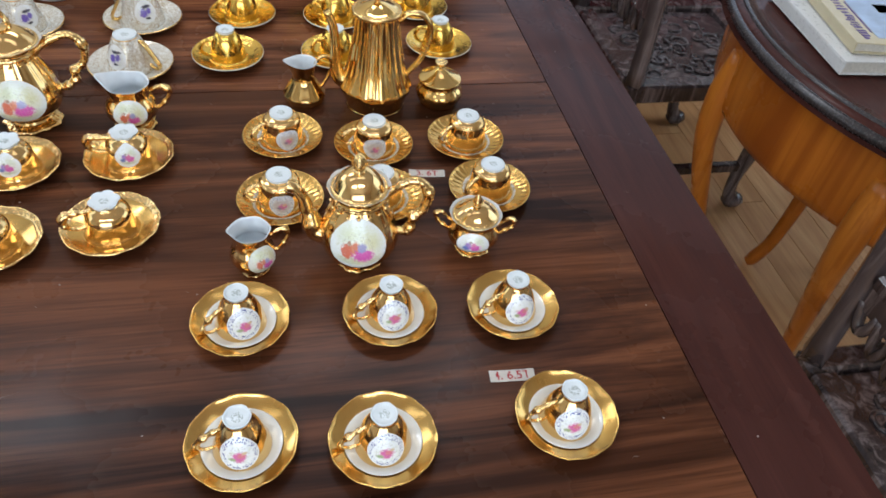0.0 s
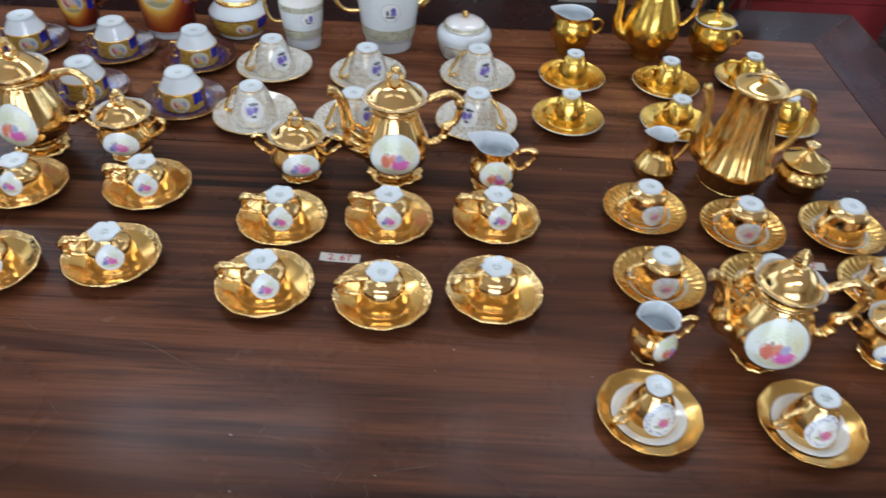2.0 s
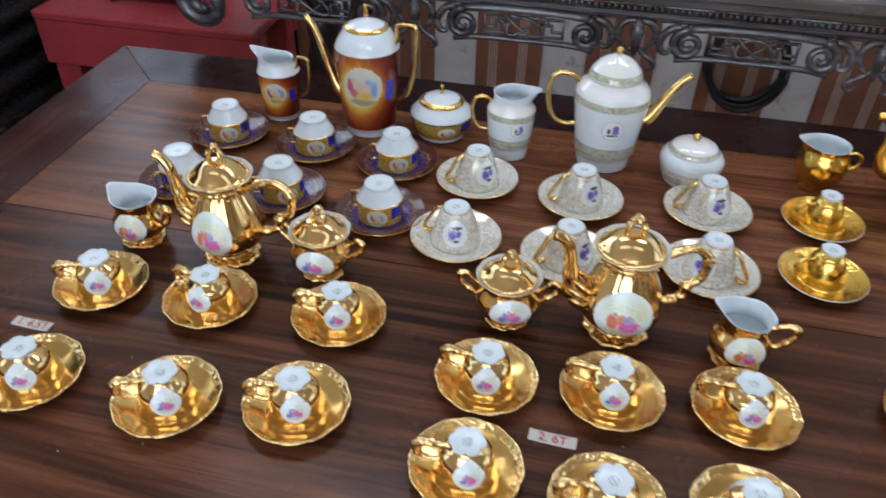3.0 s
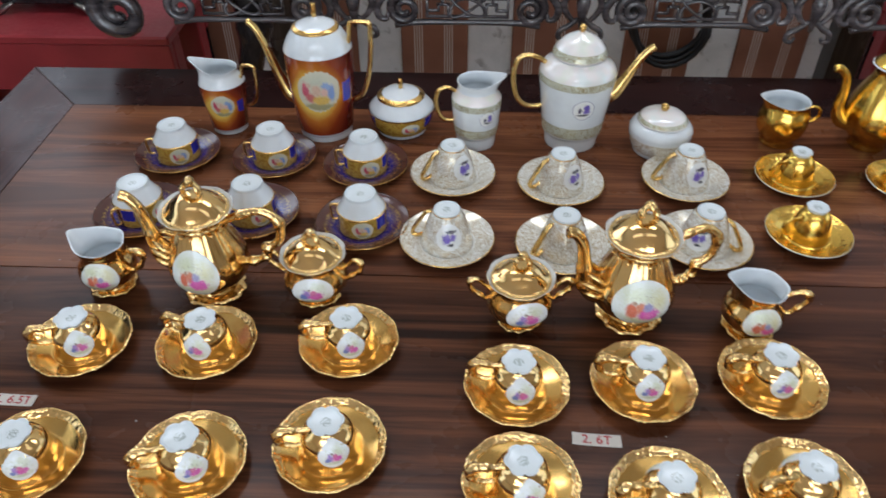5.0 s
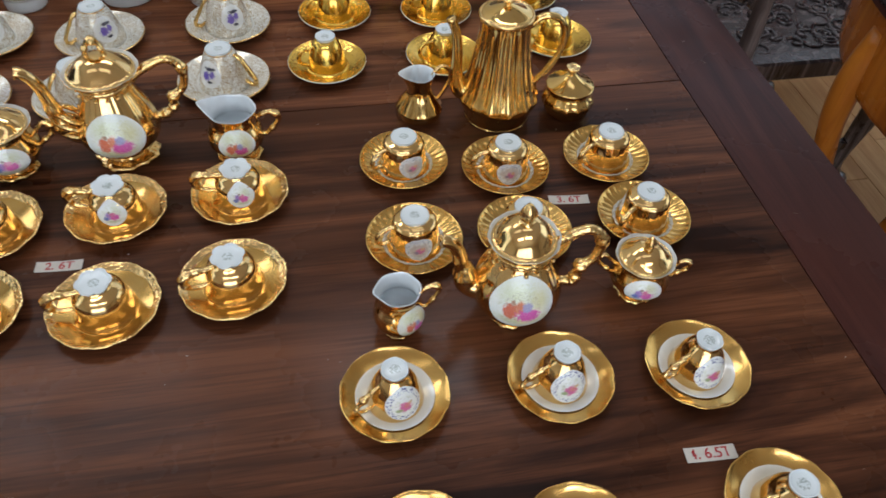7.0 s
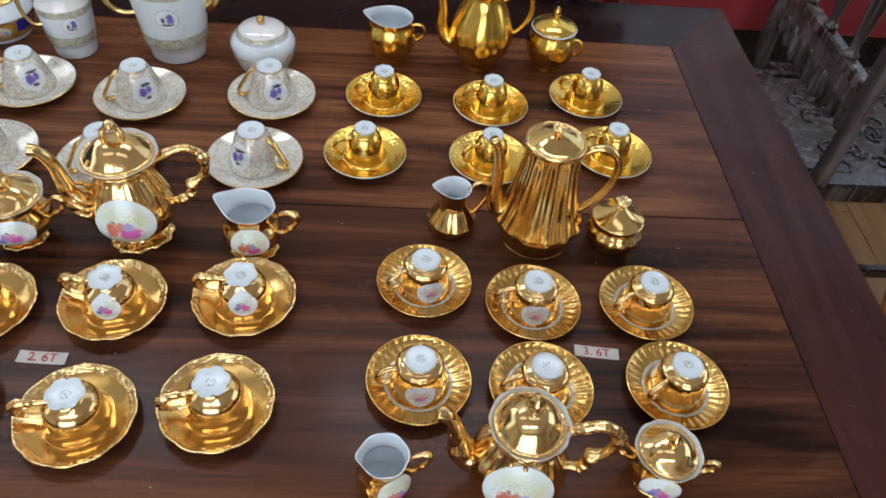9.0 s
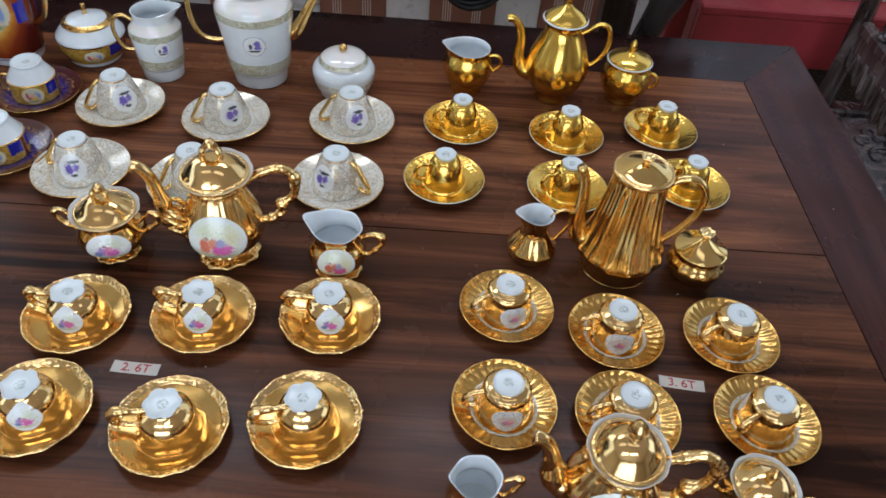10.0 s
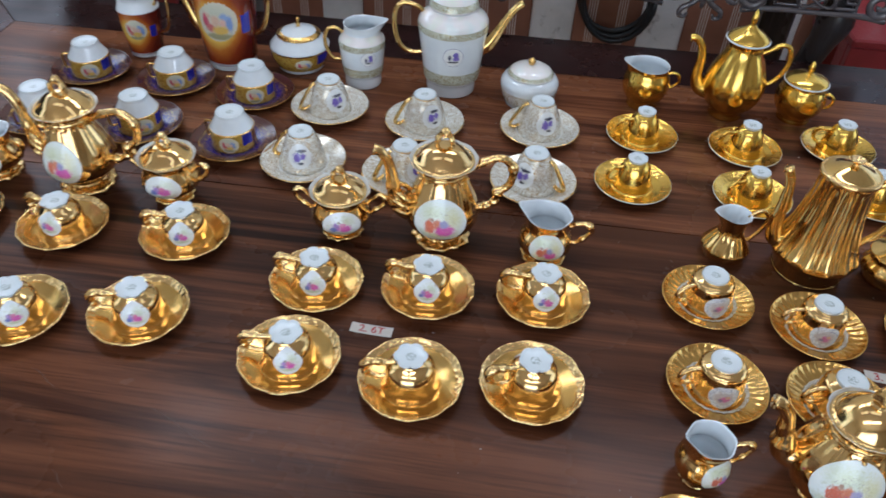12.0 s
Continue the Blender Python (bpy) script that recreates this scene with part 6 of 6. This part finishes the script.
def carved_chair(m, label):
    """Stands with its low back along the local y axis at x = 0 and its seat towards +x."""
    c = thing("chair", m, label, "chair", "dark carved chairs")
    part("seat_frame", join(box(-0.02, 0.46, -0.02, 0.03, 0.40, 0.452, 0.006), box(-0.02, 0.46, 0.41, 0.46, 0.40, 0.452, 0.006), box(-0.02, 0.03, 0.03, 0.41, 0.40, 0.452, 0.006), box(0.41, 0.46, 0.03, 0.41, 0.40, 0.452, 0.006)), WOOD_CHAIR, c, "", False)
    part("seat_panel", box(0.03, 0.41, 0.03, 0.41, 0.415, 0.436, 0.004), WOOD_CHAIR, c, "", False)
    rr = random.Random(9)
    for i in range(46):
        x, y = rr.uniform(0.06, 0.38), rr.uniform(0.06, 0.38)
        r0, tw, fl = rr.uniform(0.018, 0.042), rr.uniform(0.6, 1.2), rr.choice((-1, 1))
        pts = [(x + r0 * (1 - 0.7 * f) * math.cos(fl * f * tw * TAU + i), y + r0 * (1 - 0.7 * f) * math.sin(fl * f * tw * TAU + i), 0.437, 0.0055 * (1 - 0.4 * f)) for f in np.linspace(0, 1, 10)]
        pts = [(min(0.402, max(0.038, p[0])), min(0.402, max(0.038, p[1])), p[2], p[3]) for p in pts]
        part("carved_scroll", tube(pts, 6, 1), WOOD_CHAIR, c)
    for y in (0.0, 0.44):
        part("post", tube([(0, y, 0.452, 0.028), (0.0, y, 0.60, 0.024), (-0.008, y, 0.80, 0.024), (-0.03, y, 1.02, 0.021)], 4, 3), WOOD_CHAIR, c)
        part("back_leg", tube([(0, y, 0.40, 0.022), (0.0, y, 0.2, 0.019), (-0.02, y, 0.0, 0.020)], 8, 3), WOOD_CHAIR, c)
        part("front_leg", join(tube([(0.43, y, 0.40, 0.026), (0.445, y, 0.28, 0.030), (0.42, y, 0.1, 0.018), (0.435, y, 0.03, 0.024), (0.44, y, 0.022, 0.026)], 9, 4), ball((0.445, y, 0.024), 0.03, 9, (1.2, 1, 0.8))), WOOD_CHAIR, c)
        part("stretcher", box(0.02, 0.42, y - 0.012, y + 0.012, 0.14, 0.17, 0.004), WOOD_CHAIR, c, "", False)
    part("lower_rail", box(-0.014, 0.014, 0.02, 0.42, 0.660, 0.690, 0.005), WOOD_CHAIR, c, "", False)
    part("frieze_board", box(-0.006, 0.006, 0.02, 0.42, 0.612, 0.660, 0.002), WOOD_CHAIR, c, "", False)
    for i in range(9):
        y = 0.04 + 0.045 * i
        dz = 0.035 + 0.03 * math.sin(math.pi * (i + 0.5) / 9)
        q = tube([(0, y - 0.020, 0.625, 0.009), (0, y - 0.012, 0.615 - dz * 0.6, 0.010), (0, y, 0.615 - dz, 0.010), (0, y + 0.012, 0.615 - dz * 0.6, 0.010), (0, y + 0.020, 0.625, 0.009)], 7, 3)
        part("pierced_loop", q, WOOD_CHAIR, c)
    for y in (0.11, 0.22, 0.33):
        part("spindle", lathe(turned(0.690, 0.93, 0.014), 12, 3).moved(pose(-0.004, y, 0)), WOOD_CHAIR, c, "turned spindle")
    part("top_rail", box(-0.034, -0.004, -0.02, 0.46, 0.93, 0.99, 0.008), WOOD_CHAIR, c, "", False)
    return c


carved_chair(pose(0.885, 1.575, 0), "dark carved chair with turned spindles, seat side away from the table")
carved_chair(pose(0.885, 0.255, 0), "dark carved chair with pale highlights painted in its wood, close to the table corner")

# ---- round side table with books ----
drum = thing("side_table", pose(1.50, 1.16, 0), "round honey mahogany side table with deep apron and dark gadrooned rim", "table")
part("top", lathe([(0, 0.765), (0.57, 0.765), (0.600, 0.770), (0.606, 0.782), (0.600, 0.792), (0.585, 0.797), (0.575, 0.794), (0.55, 0.793), (0, 0.793)], 96, 2), WOOD_FRAME_Y, drum, "dark red-brown top")
for r0, z0, rt in ((0.604, 0.779, 0.011), (0.592, 0.762, 0.009), (0.584, 0.795, 0.006)):
    g = tube([(r0 * math.cos(a), r0 * math.sin(a), z0, rt) for a in np.linspace(0, TAU, 97)], 8, 1, False)
    part("rim_moulding", g, RIM_BLACK, drum)


part("apron", lathe([(0.553, 0.572), (0.570, 0.572), (0.576, 0.61), (0.576, 0.70), (0.572, 0.755), (0.55, 0.755)], 96, 2), WOOD_ORANGE, drum, "honey veneered bowed apron")
for a in (166, 211, 300, 30):
    g = tube([(0.560, 0, 0.700, 0.026), (0.575, 0, 0.60, 0.030), (0.570, 0, 0.48, 0.026), (0.525, 0, 0.30, 0.021), (0.480, 0, 0.13, 0.017), (0.490, 0, 0.04, 0.019), (0.520, 0, 0.014, 0.020), (0.545, 0, 0.012, 0.016)], 10, 4)
    part("leg", g.moved(pose(0, 0, 0, 0, 0, a)), WOOD_ORANGE, drum, "curved honey-brown leg")
part("leg", tube([(-0.18, 0.14, 0.62, 0.02), (-0.19, 0.14, 0.35, 0.022), (-0.205, 0.15, 0.12, 0.018), (-0.23, 0.16, 0.03, 0.019), (-0.245, 0.165, 0.012, 0.012)], 9, 4), WOOD_ORANGE, drum, "curved honey-brown leg")


def book(m, w, h, d, cover, label, bars):
    b = thing("book", m, label, "book", "books on the side table")
    part("cover", join(box(-w / 2, w / 2, -h / 2, h / 2, 0, 0.003, 0.001), box(-w / 2, w / 2, -h / 2, h / 2, d - 0.003, d, 0.001), box(-w / 2, -w / 2 + 0.004, -h / 2, h / 2, 0.003, d - 0.003, 0.001)), cover, b, "", False)
    part("page_block", box(-w / 2 + 0.004, w / 2 - 0.004, -h / 2 + 0.004, h / 2 - 0.004, 0.003, d - 0.003, 0.001), PAGES, b, "", False)
    for x0, x1, y0, y1, mat in bars:
        part("printed_bar", box(x0, x1, y0, y1, d + 0.0003, d + 0.0010, 0.0002), mat, b, "", False)
    return b


PAGES = plain("book_pages", (0.62, 0.59, 0.52), 0.8, 0, 200, 0.2, 0.3)
COVER_Y = plain("cream_cover", (0.62, 0.55, 0.36), 0.35, 0, 12, 0.15, 0.05)
COVER_W = plain("white_cover", (0.70, 0.71, 0.70), 0.3, 0, 12, 0.1, 0.05)
VIOLET_INK = plain("violet_ink", (0.10, 0.05, 0.28), 0.4, 0, 60, 0.2, 0.05)
SKY_INK = plain("pale_blue_print", (0.45, 0.58, 0.78), 0.35, 0, 20, 0.3, 0.05)
YELLOW_INK = plain("yellow_print", (0.75, 0.55, 0.03), 0.35, 0, 20, 0.2, 0.05)
bars = []
rb = random.Random(2)
y = -0.125
while y < 0.115:
    ln = rb.uniform(0.003, 0.006)
    bars.append((-0.080 + rb.uniform(-0.003, 0.003), -0.064 + rb.uniform(-0.004, 0.005), y, y + ln, VIOLET_INK))
    y += ln + rb.uniform(0.003, 0.008)
bars += [(-0.05, 0.09, -0.12, 0.13, SKY_INK), (-0.055, -0.052, -0.10, 0.02, VIOLET_INK)]
book(pose(1.100, 1.200, 0.797, 0, 0, -4), 0.21, 0.30, 0.028, COVER_W, "thick white book lying on the round side table", [])
book(pose(1.128, 1.205, 0.827, 0, 0, -8), 0.20, 0.28, 0.022, COVER_Y, "cream book with violet lettering bars and pale blue picture", bars + [(0.0, 0.03, -0.02, 0.015, YELLOW_INK)])

# ---- floor, laid last ----
floor = structure("floor", box(-3.7, 3.7, -3.25, 2.7, -0.12, -0.012), WOOD_FLOOR, "light oak plank floor")
PW, PL = 0.118, 0.9
plank = box(-PW / 2 + 0.0006, PW / 2 - 0.0006, -PL / 2 + 0.0006, PL / 2 - 0.0006, -0.012, 0.0, 0.0012)
plank_me = mesh("plank", plank.v, plank.f, WOOD_FLOOR, plank.uv, False)
rest = Geo()
for i in range(int(7.0 / PW)):
    x = -3.5 + PW * (i + 0.5)
    y0 = -3.05 - (i * 0.37) % PL
    while y0 < 2.5:
        a, b = max(y0, -3.05), min(y0 + PL, 2.5)
        if 0.4 < x < 2.3 and b > 0.1 and b - a > PL - 0.001:
            ob = new("plank", plank_me)
            ob.parent = floor
            ob.matrix_basis = pose(x, (a + b) / 2, 0)
        elif b - a > 0.01:
            piece = box(x - PW / 2 + 0.0006, x + PW / 2 - 0.0006, a + 0.0006, b - 0.0006, -0.012, 0.0, 0.0012)
            rest.add(piece.v, piece.f)
        y0 += PL
rest_ob = part("planks", rest, WOOD_FLOOR, floor, "", False)
tagged(rest_ob, kind="stuff")
